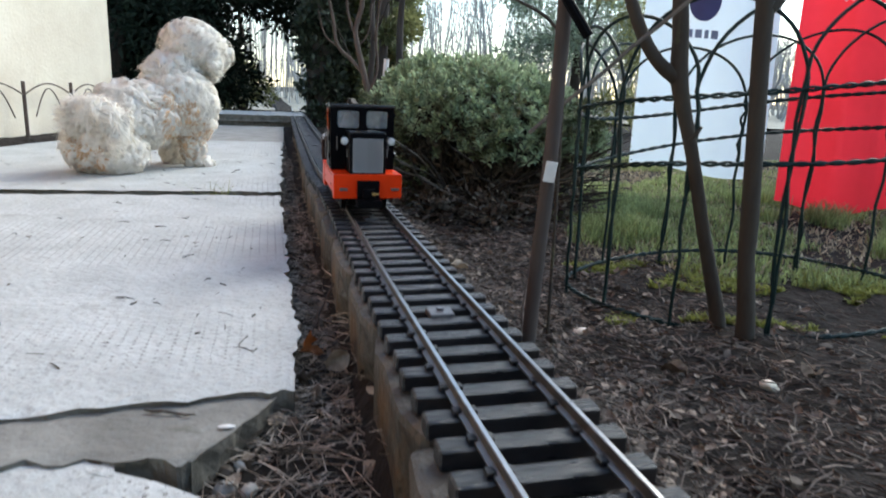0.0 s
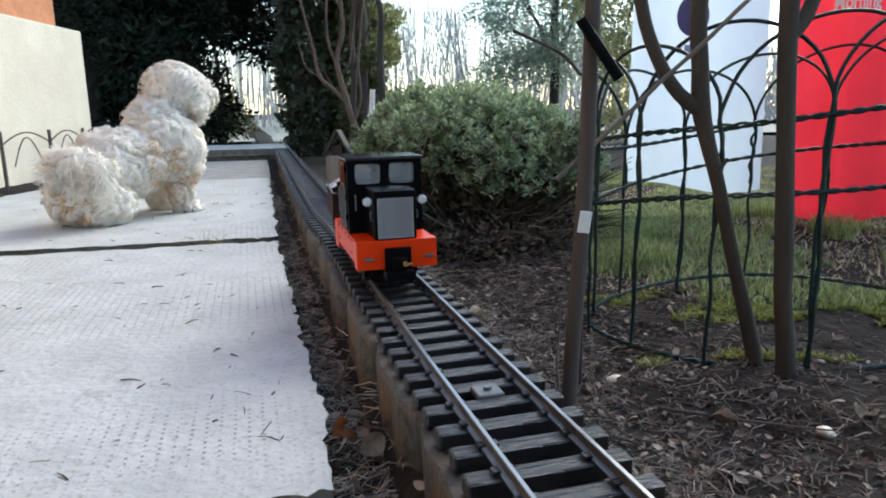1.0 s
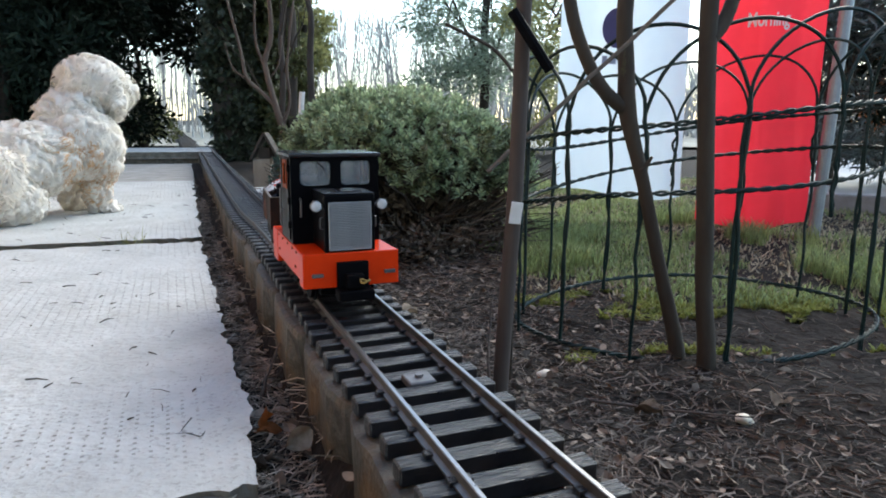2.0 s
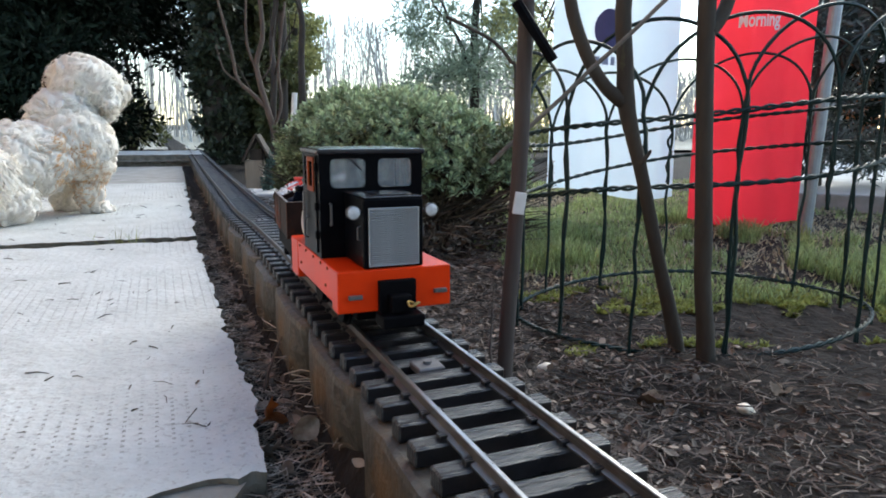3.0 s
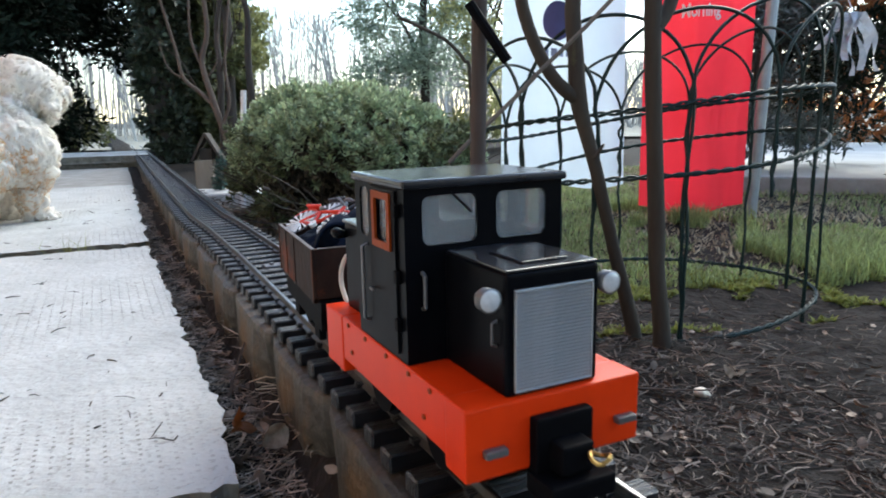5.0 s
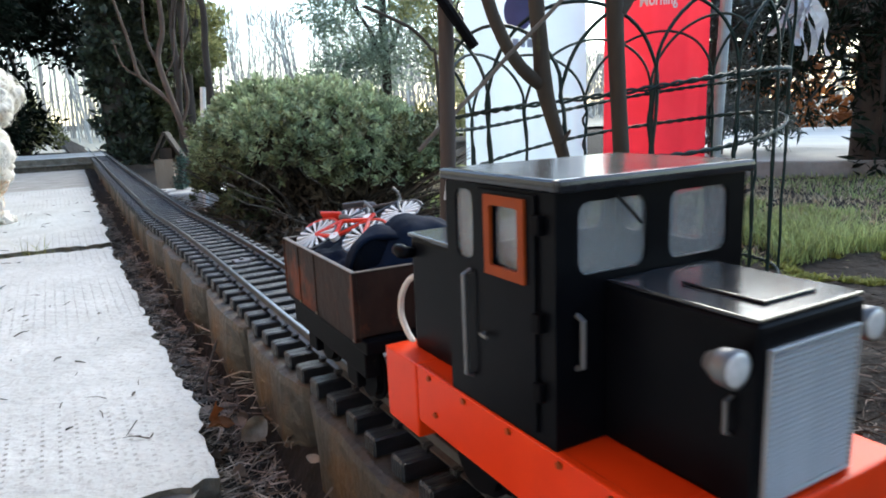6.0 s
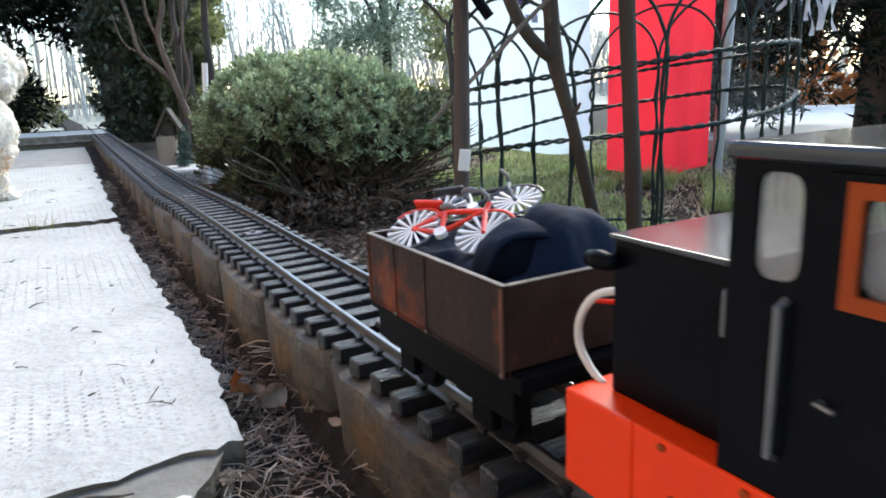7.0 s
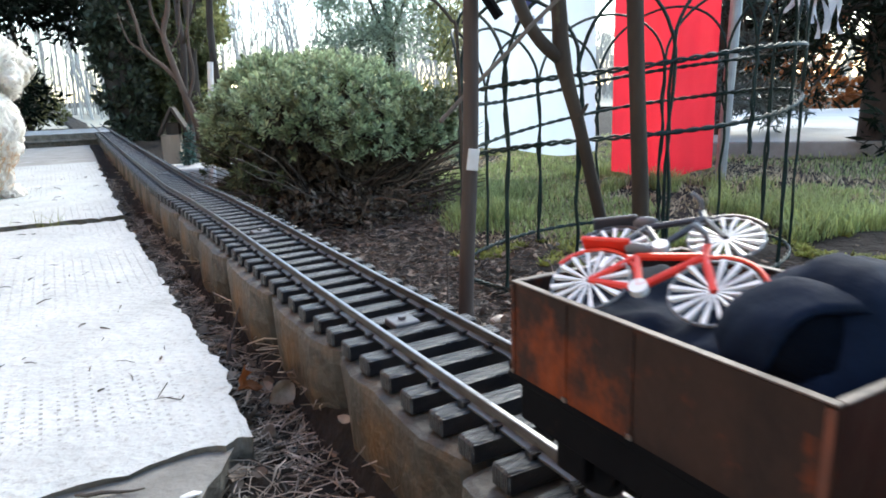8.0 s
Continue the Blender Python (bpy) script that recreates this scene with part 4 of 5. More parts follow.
def build_stake():
    st = thing("wooden_stake", "weathered thin wooden stake with a white label", "stake")
    rng = random.Random(3)
    pts = [(0.117, 0.82, -0.13), (0.1210, 0.82, -0.02), (0.1265, 0.82, 0.078), (0.129, 0.82, 0.16), (0.131, 0.82, 0.30)]
    part("stick", T(smooth_line(pts, 4), list(np.linspace(0.0066, 0.0060, 17)), 10), M["post"], st, "", True)
    part("crossbar", T([(0.119, 0.809, 0.226), (0.148, 0.807, 0.184)], 0.0042, 8), M["frame_black"], st, "short black rod")
    bm = B(-0.0048, 0.0048, -0.0006, 0.0006, -0.0085, 0.0085, 0.0004, 1)
    bmesh.ops.transform(bm, matrix=pose(0.1262, 0.8115, 0.0775, 0, 8, 4), verts=bm.verts)
    part("label_card", bm, M["tag"], st, "small white card")


build_stake()


def sapling(name, label, trunk, limbs, material):
    tr = thing(name, label, "tree")
    part("trunk", T(smooth_line([p for p, _ in trunk], 4), list(np.interp(np.linspace(0, len(trunk) - 1, 4 * (len(trunk) - 1) + 1), range(len(trunk)), [r for _, r in trunk])), 12), material, tr, "", True)
    for limb in limbs:
        part("limb", T(smooth_line([p for p, _ in limb], 4), list(np.interp(np.linspace(0, len(limb) - 1, 4 * (len(limb) - 1) + 1), range(len(limb)), [r for _, r in limb])), 9), material, tr, "", True)
    return tr


sapling("sapling", "thin forked young tree with brown bark", [((0.350, 0.970, -0.14), 0.0105), ((0.344, 0.970, -0.09), 0.0084), ((0.319, 0.971, 0.0), 0.0070), ((0.296, 0.970, 0.085), 0.0068), ((0.282, 0.970, 0.130), 0.0076), ((0.274, 0.970, 0.162), 0.0092), ((0.271, 0.970, 0.20), 0.0082), ((0.268, 0.972, 0.27), 0.0080), ((0.290, 0.975, 0.40), 0.008)],
        [[((0.275, 0.970, 0.158), 0.0080), ((0.250, 0.968, 0.176), 0.0068), ((0.228, 0.966, 0.208), 0.0066), ((0.209, 0.964, 0.260), 0.0064), ((0.195, 0.96, 0.36), 0.006)],
         [((0.268, 0.975, 0.27), 0.006), ((0.30, 0.98, 0.30), 0.005), ((0.34, 0.99, 0.36), 0.004)],
         [((0.290, 0.965, 0.098), 0.0032), ((0.297, 0.962, 0.108), 0.0020), ((0.299, 0.960, 0.113), 0.0012)]], M["young_bark"])
sapling("sapling", "thin straight young tree with olive brown bark", [((0.366, 0.940, -0.14), 0.0115), ((0.362, 0.940, -0.08), 0.0095), ((0.354, 0.940, -0.02), 0.0084), ((0.352, 0.940, 0.02), 0.0092), ((0.345, 0.940, 0.12), 0.0084), ((0.338, 0.940, 0.235), 0.0088), ((0.335, 0.94, 0.40), 0.009)],
        [[((0.340, 0.940, 0.225), 0.008), ((0.356, 0.942, 0.245), 0.007), ((0.372, 0.946, 0.29), 0.006), ((0.40, 0.95, 0.36), 0.005)]], M["young_bark"])
shoot = thing("bare_shoot", "thin dark arching shoot behind the stake", "shoot")
part("stem", T(smooth_line([(0.085, 0.93, 0.232), (0.121, 0.93, 0.216), (0.135, 0.93, 0.206), (0.145, 0.93, 0.194), (0.150, 0.93, 0.179), (0.152, 0.93, 0.05), (0.153, 0.93, -0.12)], 4), 0.0016, 6), M["young_bark"], shoot)
cane = thing("garden_cane", "pale thin dry cane leaning across the fence", "cane")
part("stem", T(wander((0.112, 0.855, 0.106), (0.285, 0.885, 0.258), 8, 0.0012, random.Random(2)), 0.0020, 6), M["pale_bark"], cane)


# ---- shrub ----
def rosettes(name, material, parent, tips, seed, length, width, label):
    """Whorls of narrow leaves round the tips of shoots: (place, way) each."""
    rng = np.random.default_rng(seed)
    verts, faces = [], []
    for p, way in tips:
        side = way.orthogonal().normalized()
        up = way.cross(side)
        for ring in range(3):
            n = 6 - ring
            turn = rng.uniform(0, 6.28)
            for k in range(n):
                a = turn + 2 * math.pi * k / n + rng.normal() * 0.2
                out = side * math.cos(a) + up * math.sin(a)
                open_ = 1.1 - 0.38 * ring + rng.normal() * 0.15
                w = (way * math.cos(open_) + out * math.sin(open_)).normalized()
                c = way.cross(out).normalized()
                L = length * rng.uniform(0.75, 1.25) * (1 - 0.14 * ring)
                b = p - way * length * (0.55 - 0.35 * ring)
                m = b + w * L * 0.55 + way * 0.0012
                e = b + w * L - way * 0.0008
                q = len(verts)
                verts += [tuple(b), tuple(m + c * width), tuple(e), tuple(m - c * width)]
                faces += [(q, q + 1, q + 2), (q, q + 2, q + 3)]
    return cloud(name, material, parent, faces, verts, label)


def build_shrub():
    sh = thing("shrub", "dense grey green leafy shrub beside the track", "shrub")
    rng = random.Random(11)

    def crest(x, y):
        """Height of the uneven dome of leaves over a place."""
        p, q = (x - 0.118) / 0.268, (y - 1.760) / 0.235
        r = math.sqrt(p * p + q * q)
        if r > 1.0:
            return None
        lumpy = 0.030 * noise.noise(Vector((x * 11, y * 11, 4))) + 0.014 * noise.noise(Vector((x * 26, y * 26, 1)))
        return 0.195 - 0.035 * p - 0.13 * r ** 3.2 + lumpy
    tips, inner = [], []
    while len(tips) < 1500:
        x, y = rng.uniform(-0.16, 0.40), rng.uniform(1.52, 2.0)
        z = crest(x, y)
        if z is None:
            continue
        out = Vector(((x - 0.118) * 2.6, (y - 1.76) * 2.6, 0.75)) + Vector([rng.gauss(0, 0.22) for _ in range(3)])
        depth = rng.random() ** 2.0
        tips.append((Vector((x, y, z - 0.055 * depth + rng.gauss(0, 0.006))), out.normalized()))
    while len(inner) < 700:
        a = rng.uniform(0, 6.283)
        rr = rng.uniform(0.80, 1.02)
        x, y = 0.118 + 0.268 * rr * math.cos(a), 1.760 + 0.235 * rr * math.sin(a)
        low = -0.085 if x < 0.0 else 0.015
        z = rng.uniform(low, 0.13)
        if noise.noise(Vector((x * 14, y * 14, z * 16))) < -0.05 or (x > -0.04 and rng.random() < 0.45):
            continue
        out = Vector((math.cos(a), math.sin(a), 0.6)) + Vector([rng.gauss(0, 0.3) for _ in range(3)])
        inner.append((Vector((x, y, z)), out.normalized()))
    rosettes("foliage", M["leaf"], sh, tips, 5, 0.0175, 0.0030, "grey green leaf whorls")
    # lower and inner leaves carry the shrub's own shade as darker colours
    rosettes("foliage", M["under_leaf"], sh, inner, 6, 0.0165, 0.0028, "olive lower leaves with shade in their colour")
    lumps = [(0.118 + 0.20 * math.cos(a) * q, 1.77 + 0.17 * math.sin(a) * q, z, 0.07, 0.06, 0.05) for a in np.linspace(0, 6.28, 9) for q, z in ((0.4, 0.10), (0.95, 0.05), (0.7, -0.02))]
    leaves("foliage", M["shaded_inner"], sh, lumps, 9000, 0.016, 0.004, 0.3, 0.2, 7, "brown inner leaves with shade in their colour")
    for k in range(90):
        p, _ = rng.choice(tips)
        part("branch", T(wander((0.12 + rng.uniform(-0.08, 0.08), 1.74 + rng.uniform(-0.07, 0.07), -0.12), p, 5, 0.012, rng), [0.006, 0.005, 0.004, 0.003, 0.002, 0.0012], 5), M["bark"], sh)
    # brown twiggy skirt, coloured dark for the shade under the shrub
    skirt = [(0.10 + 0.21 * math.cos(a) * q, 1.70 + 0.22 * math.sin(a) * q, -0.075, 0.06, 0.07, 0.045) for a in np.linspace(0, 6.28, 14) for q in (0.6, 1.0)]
    leaves("foliage", M["shaded_inner"], sh, skirt, 4000, 0.015, 0.003, 0.2, 0.2, 8, "brown twigs and leaves near the ground, darkened for shade")
    for k in range(190):
        a = rng.uniform(0, 6.28)
        e = (0.12 + 0.30 * math.cos(a), 1.70 + 0.30 * math.sin(a), rng.uniform(-0.09, 0.07))
        part("branch", T(wander((0.12 + rng.uniform(-0.09, 0.09), 1.74 + rng.uniform(-0.07, 0.07), -0.11), e, 5, 0.015, rng), [0.0032, 0.0028, 0.0022, 0.0017, 0.0012, 0.0007], 5), M["bark"] if k % 3 else M["pale_bark"], sh)


build_shrub()


# ---- dog ----
def build_dog():
    dog = thing("dog", "small cream curly haired dog sitting on the path", "dog")
    rng = np.random.default_rng(4)
    STAINS = ((Vector((-0.576, 1.780, 0.068)), 0.062), (Vector((-0.552, 1.832, 0.008)), 0.054), (Vector((-0.690, 1.640, -0.015)), 0.040), (Vector((-0.545, 1.86, -0.04)), 0.02))

    def curl(q):
        """Depth of the coat's curls: rounded worms of wool with narrow grooves between them."""
        w = q + noise.noise_vector(q * 18) * 0.018
        a = min(1.0, abs(noise.noise(w * 52)) * 2.8)
        b = min(1.0, abs(noise.noise(w * 95 + Vector((3, 1, 8)))) * 3.0)
        return 0.0125 * a + 0.0035 * b - 0.0075 + 0.006 * noise.noise(q * 12)

    def fur(name, lumps, material, n, length, label, down=0.5, sub=5):
        bm = bmesh.new()
        for c, r, turn in lumps:
            m = Matrix.Translation(c) @ (turn or Matrix()) @ Matrix.Diagonal((*r, 1))
            mt = m.to_3x3().inverted().transposed()
            for v in bmesh.ops.create_icosphere(bm, subdivisions=sub, radius=1)["verts"]:
                nor = (mt @ v.co).normalized()
                q = m @ v.co
                v.co = q + nor * curl(q)
        ob = part(name, bm, material, dog, label, True)
        # wool drawn into wavy locks that follow the curls
        kinds = (([], []), ([], []))
        for c, r, turn in lumps:
            m = Matrix.Translation(c) @ (turn or Matrix()) @ Matrix.Diagonal((*r, 1))
            mt = m.to_3x3().inverted().transposed()
            for _ in range(int(2.8 * n * (r[0] * r[1] + r[1] * r[2] + r[0] * r[2]) / 0.012)):
                w = Vector(rng.normal(size=3)).normalized()
                p = m @ w
                nor = (mt @ w).normalized()
                p += nor * (curl(p) - 0.001)
                if p.z < -0.050:
                    continue
                lock = noise.noise_vector(p * 30)
                lift = 0.5 + 0.5 * noise.noise(p * 70)
                flow = Vector((-0.25, -0.25, -down)) + lock * 1.5 + Vector(rng.normal(size=3)) * 0.2
                flow = (flow - nor * flow.dot(nor) * 0.9).normalized()
                side = flow.cross(nor).normalized()
                L = length * rng.uniform(0.4, 0.85)
                wd = 0.0010 * rng.uniform(0.6, 1.4)
                wave = 0.004 * noise.noise(p * 25 + Vector((7, 0, 0)))
                stained = min((p - k).length / g for k, g in STAINS) + 0.75 * noise.noise(p * 30)
                verts, faces = kinds[1 if stained < 0.5 + 0.6 * rng.random() else 0]
                base = len(verts)
                for k in range(5):
                    q = k / 4
                    c2 = p + flow * L * q + nor * (0.005 * lift * math.sin(math.pi * (0.1 + 0.8 * q))) + side * wave * math.sin(q * 7)
                    hw = wd * (1 - q * q * 0.8)
                    verts.append(tuple(c2 - side * hw))
                    verts.append(tuple(c2 + side * hw))
                for k in range(4):
                    a = base + 2 * k
                    faces.append((a, a + 1, a + 3, a + 2))
        for (verts, faces), mtl, words in zip(kinds, (material, M["tan_fur"]), ("wavy wool", "tan stained wool")):
            if len(faces) > 200:
                cloud("hair", mtl, ob, faces, verts, words, "stuff")
        return ob

    def t(rx=0, ry=0, rz=0):
        return pose(0, 0, 0, rx, ry, rz)
    V = Vector
    yaw = 35
    fur("hindquarters", [(V((-0.692, 1.705, 0.006)), (0.080, 0.085, 0.066), None), (V((-0.660, 1.690, -0.010)), (0.060, 0.055, 0.052), None)], M["fur"], 900, 0.020, "cream rump")
    fur("torso", [(V((-0.640, 1.775, 0.062)), (0.100, 0.075, 0.068), t(0, -28, yaw)), (V((-0.580, 1.835, 0.100)), (0.072, 0.072, 0.080), t(0, -20, yaw)), (V((-0.548, 1.860, 0.080)), (0.044, 0.050, 0.072), None), (V((-0.665, 1.750, 0.060)), (0.085, 0.080, 0.075), t(0, -20, yaw))], M["fur"], 900, 0.020, "cream curly back")
    fur("neck", [(V((-0.598, 1.845, 0.158)), (0.066, 0.056, 0.050), t(0, -20, 35))], M["fur"], 800, 0.022, "")
    fur("head", [(V((-0.563, 1.885, 0.220)), (0.067, 0.060, 0.058), None), (V((-0.530, 1.925, 0.205)), (0.040, 0.042, 0.040), None)], M["fur"], 900, 0.034, "cream woolly head", 0.9)
    for p in ((-0.515, 1.885, 0.192), (-0.602, 1.905, 0.195)):
        fur("ear", [(V(p), (0.017, 0.034, 0.046), t(0, 0, 20))], M["fur"], 900, 0.022, "floppy ear", 1.0)
    for x, y in ((-0.560, 1.855), (-0.625, 1.900)):
        fur("foreleg", [(V((x, y, 0.005)), (0.028, 0.030, 0.062), None)], M["fur"], 700, 0.018, "tan stained foreleg")
        fur("paw", [(V((x + 0.012, y + 0.012, -0.046)), (0.032, 0.030, 0.014), None)], M["fur"], 500, 0.010, "cream paw", 0.2, 4)
    fur("tail", [(V((-0.722, 1.650, 0.052)), (0.022, 0.028, 0.030), None), (V((-0.706, 1.645, 0.072)), (0.028, 0.030, 0.026), t(0, -30, 0)), (V((-0.676, 1.640, 0.078)), (0.034, 0.030, 0.024), None), (V((-0.645, 1.640, 0.064)), (0.028, 0.028, 0.026), t(0, 40, 0)), (V((-0.628, 1.640, 0.034)), (0.018, 0.024, 0.034), t(0, 12, 0))], M["fur"], 1500, 0.055, "bushy cream tail", 0.4)
    part("nose", blob(bmesh.new(), (-0.500, 1.965, 0.195), (0.010, 0.008, 0.008), sub=2), M["nose"], dog, "black nose", True)


build_dog()


# ---- house wall and its little edging ----
def build_house():
    house = thing("house", "cream rendered house wall with orange brick above", "house")
    part("plinth", B(-1.75, -1.275, -1.5, 2.955, -0.12, 0.475, 0.006), M["render_wall"], house, "cream painted render")
    bm = B(-1.75, -1.335, -1.5, 2.90, 0.475, 3.2, 0.004)
    part("brick_wall", bm, M["brick"], house, "orange brickwork")


build_house()


def build_border():
    bm = bmesh.new()
    rows = []
    for i in range(120):
        y = -0.5 + 3.5 * i / 119
        edge = -1.185 + 0.02 * noise.fractal(Vector((y * 7, 0, 3)), 1, 2, 3)
        rows.append([bm.verts.new((x, y, z + 0.006 * noise.noise(Vector((x * 60, y * 40, 1))))) for x, z in ((-1.276, -0.040), (-1.24, -0.041), ((-1.24 + edge) / 2, -0.045), (edge, -0.062))])
    for r0, r1 in zip(rows, rows[1:]):
        for k in range(3):
            bm.faces.new((r0[k], r0[k + 1], r1[k + 1], r1[k]))
    bmesh.ops.recalc_face_normals(bm, faces=bm.faces)
    tagged(link("border_soil", bm, M["soil"]), "dark strip of soil along the foot of the house", "soil", kind="structure")


build_border()


def build_small_fence():
    f = thing("border_fence", "low rusty wire border edging with arched tops", "fence")
    ys = [1.54, 1.80, 2.06, 2.32, 2.58, 2.80, 2.95]
    for y in ys:
        part("post", T([(-1.235, y, -0.07), (-1.235, y, 0.125)], 0.0055, 6), M["rusty_iron"], f)
    for a, b in zip(ys, ys[1:]):
        pts = [(-1.235, a + (b - a) * k / 10, 0.085 + 0.035 * math.sin(math.pi * k / 10)) for k in range(11)]
        part("arch", T(pts, 0.0024, 6), M["rusty_iron"], f)
        pts = [(-1.235, a + (b - a) * (0.2 + 0.6 * k / 10), 0.02 + 0.085 * math.sin(math.pi * k / 10)) for k in range(11)]
        part("arch", T(pts, 0.0020, 6), M["rusty_iron"], f)


build_small_fence()


# ---- plastic bags on the line ----
def hanging_sheet(name, label, material, corners, z0, z1, seed, prints, top_in=0.1):
    """A thin plastic sack hanging between two plan points, with soft folds."""
    bag = thing(name, label, "bag")
    a, b = Vector((*corners[0], 0)), Vector((*corners[1], 0))
    way = (b - a)
    width = way.length
    way.normalize()
    nor = Vector((way.y, -way.x, 0))

    def at(u, k, off=0.0):
        z = z0 + (z1 - z0) * k
        s = 1 - top_in * k
        x = (u - 0.5) * s + 0.5
        fold = 0.012 * math.sin(u * 9 + seed + k * 1.2) + 0.010 * abs(math.sin(u * 6.5 + seed * 2)) ** 6 + 0.006 * noise.noise(Vector((u * 5, k * 4, seed)))
        fold += 0.016 * math.sin(math.pi * u)
        p = a + way * (width * x) + nor * (fold + off)
        sag = 0.012 * math.sin(u * 5 + seed) * (1 - k)
        return Vector((p.x, p.y, z + sag))
    bm = bmesh.new()
    nu, nk = 24, 26
    f = [[bm.verts.new(at(i / nu, j / nk)) for j in range(nk + 1)] for i in range(nu + 1)]
    for i in range(nu):
        for j in range(nk):
            bm.faces.new((f[i][j], f[i + 1][j], f[i + 1][j + 1], f[i][j + 1]))
    part("sheet", bm, material, bag, "", True)
    for print_name, mtl, u0, u1, k0, k1, round_ in prints:
        bm = bmesh.new()
        n = 12
        g = []
        for i in range(n + 1):
            col = []
            for j in range(n + 1):
                p, q = 2 * i / n - 1, 2 * j / n - 1
                if round_:
                    p, q = p * math.sqrt(1 - q * q / 2), q * math.sqrt(1 - p * p / 2)
                col.append(bm.verts.new(at((u0 + u1) / 2 + p * (u1 - u0) / 2, (k0 + k1) / 2 + q * (k1 - k0) / 2, 0.005)))
            g.append(col)
        for i in range(n):
            for j in range(n):
                bm.faces.new((g[i][j], g[i + 1][j], g[i + 1][j + 1], g[i][j + 1]))
        part(print_name, bm, mtl, bag)
    return bag, at


blue, blue_at = hanging_sheet("plastic_bag", "pale blue plastic bag hanging on a line", M["blue_bag"], ((0.520, 2.06), (0.815, 1.94)), -0.035, 0.62, 1.0,
                              (("printed_shape", M["navy_print"], 0.33, 0.57, 0.555, 0.70, True), ("printed_bar", M["pale_print"], 0.34, 0.38, 0.495, 0.525, False), ("printed_bar", M["pale_print"], 0.40, 0.45, 0.495, 0.525, False), ("printed_bar", M["pale_print"], 0.47, 0.50, 0.495, 0.525, False), ("printed_bar", M["pale_print"], 0.52, 0.57, 0.495, 0.525, False)), 0.05)
red, red_at = hanging_sheet("plastic_bag", "bright red plastic bag hanging on a line", M["red_bag"], ((0.814, 1.853), (1.030, 1.745)), -0.088, 0.60, 2.5, (), 0.0)


def lettering(text, bag, at, u0, u1, k, size, material):
    cu = bpy.data.curves.new("lettering", "FONT")
    cu.body = text
    cu.size = size
    cu.extrude = 0.0008
    cu.offset = 0.0011
    ob = new("lettering", cu)
    ob.data.materials.append(material)
    dg = bpy.context.evaluated_depsgraph_get()
    me = bpy.data.meshes.new_from_object(ob.evaluated_get(dg))
    bpy.data.objects.remove(ob)
    wide = max(v.co.x for v in me.vertices)
    for v in me.vertices:
        v.co = at(u0 + (u1 - u0) * v.co.x / wide, k + v.co.y / 0.688, 0.004 + v.co.z)
    made = tagged(new("lettering", me), "white printed word")
    made.parent = bag


lettering("Morning", red, red_at, 0.33, 0.69, 0.655, 0.042, M["white_print"])

pole = thing("clothes_pole", "grey galvanised clothes line pole on the lawn", "pole")
part("tube", T([(1.02, 1.70, -0.12), (1.06, 1.70, 0.9), (1.09, 1.70, 1.9)], 0.013, 12), M["galv"], pole)
line = thing("clothes_line", "thin line holding the bags", "line")
part("cord", T([(-0.2, 2.45, 0.72), (0.52, 2.05, 0.635), (0.815, 1.94, 0.63), (1.03, 1.745, 0.625), (1.10, 1.70, 0.66)], 0.0015, 5), M["white_plastic"], line)


def build_ribbons():
    rb = thing("bird_scarer", "crumpled white and silver film strips hanging", "bird scarer")
    rng = random.Random(5)
    for k in range(9):
        x, y = 1.02 + 0.012 * k, 1.50 + rng.uniform(-0.01, 0.01)
        z1 = 0.33
        z0 = rng.uniform(0.20, 0.28)
        bm = bmesh.new()
        prev = None
        for i in range(9):
            q = i / 8
            c = Vector((1.07 + (x - 1.07) * (0.4 + q), y + 0.008 * math.sin(q * 7 + k), z1 + (z0 - z1) * q))
            a = q * 3 + k
            s = Vector((math.cos(a), math.sin(a), 0)) * 0.009 * (1 - 0.3 * q)
            pair = (bm.verts.new(c - s), bm.verts.new(c + s))
            if prev:
                bm.faces.new((prev[0], prev[1], pair[1], pair[0]))
            prev = pair
        bmesh.ops.solidify(bm, geom=bm.faces[:], thickness=0.0008)
        part("strip", bm, M["silver_film"], rb)
    part("string", T([(1.07, 1.50, 0.33), (1.085, 1.70, 0.66)], 0.001, 4), M["white_plastic"], rb)


build_ribbons()


# ---- trees and distance ----
def tree(name, label, base, height, radius, lumps, material, n, length, width, seed, limbs=8, bark="bark", lean=(0, 0), hang=0.0, shell=0.35):
    """A tapered trunk with limbs reaching into a crown of separate leaves."""
    tr = thing(name, label, "tree")
    rng = random.Random(seed)
    b = Vector(base)
    top = b + Vector((lean[0], lean[1], height))
    pts = wander(b - Vector((0, 0, 0.1)), top, 8, radius * (0.5 if lumps else 1.3), rng)
    part("trunk", T(smooth_line(pts, 3), list(np.linspace(radius, radius * 0.25, 25)), 12), M[bark], tr, "", True)
    for k in range(limbs):
        l = rng.choice(lumps) if lumps else None
        q = pts[rng.randrange(2, 8)]
        e = Vector(l[:3]) if l else q + Vector((rng.uniform(-0.5, 0.5), rng.uniform(-0.5, 0.5), rng.uniform(0.6, 1.2))) * height * 0.32
        part("limb", T(wander(q, e, 6, radius * (0.6 if lumps else 0.9), rng), list(np.linspace(radius * 0.35, radius * 0.06, 7)), 6), M[bark], tr, "", True)
    if lumps:
        leaves("crown", material, tr, lumps, n, length, width, shell, 0.1, seed, "", hang)
    return tr


def scatter_lumps(seed, n, box_, s0, s1):
    rng = random.Random(seed)
    return [(rng.uniform(box_[0], box_[1]), rng.uniform(box_[2], box_[3]), rng.uniform(box_[4], box_[5]), (s := rng.uniform(s0, s1)), s, s * 0.8) for _ in range(n)]


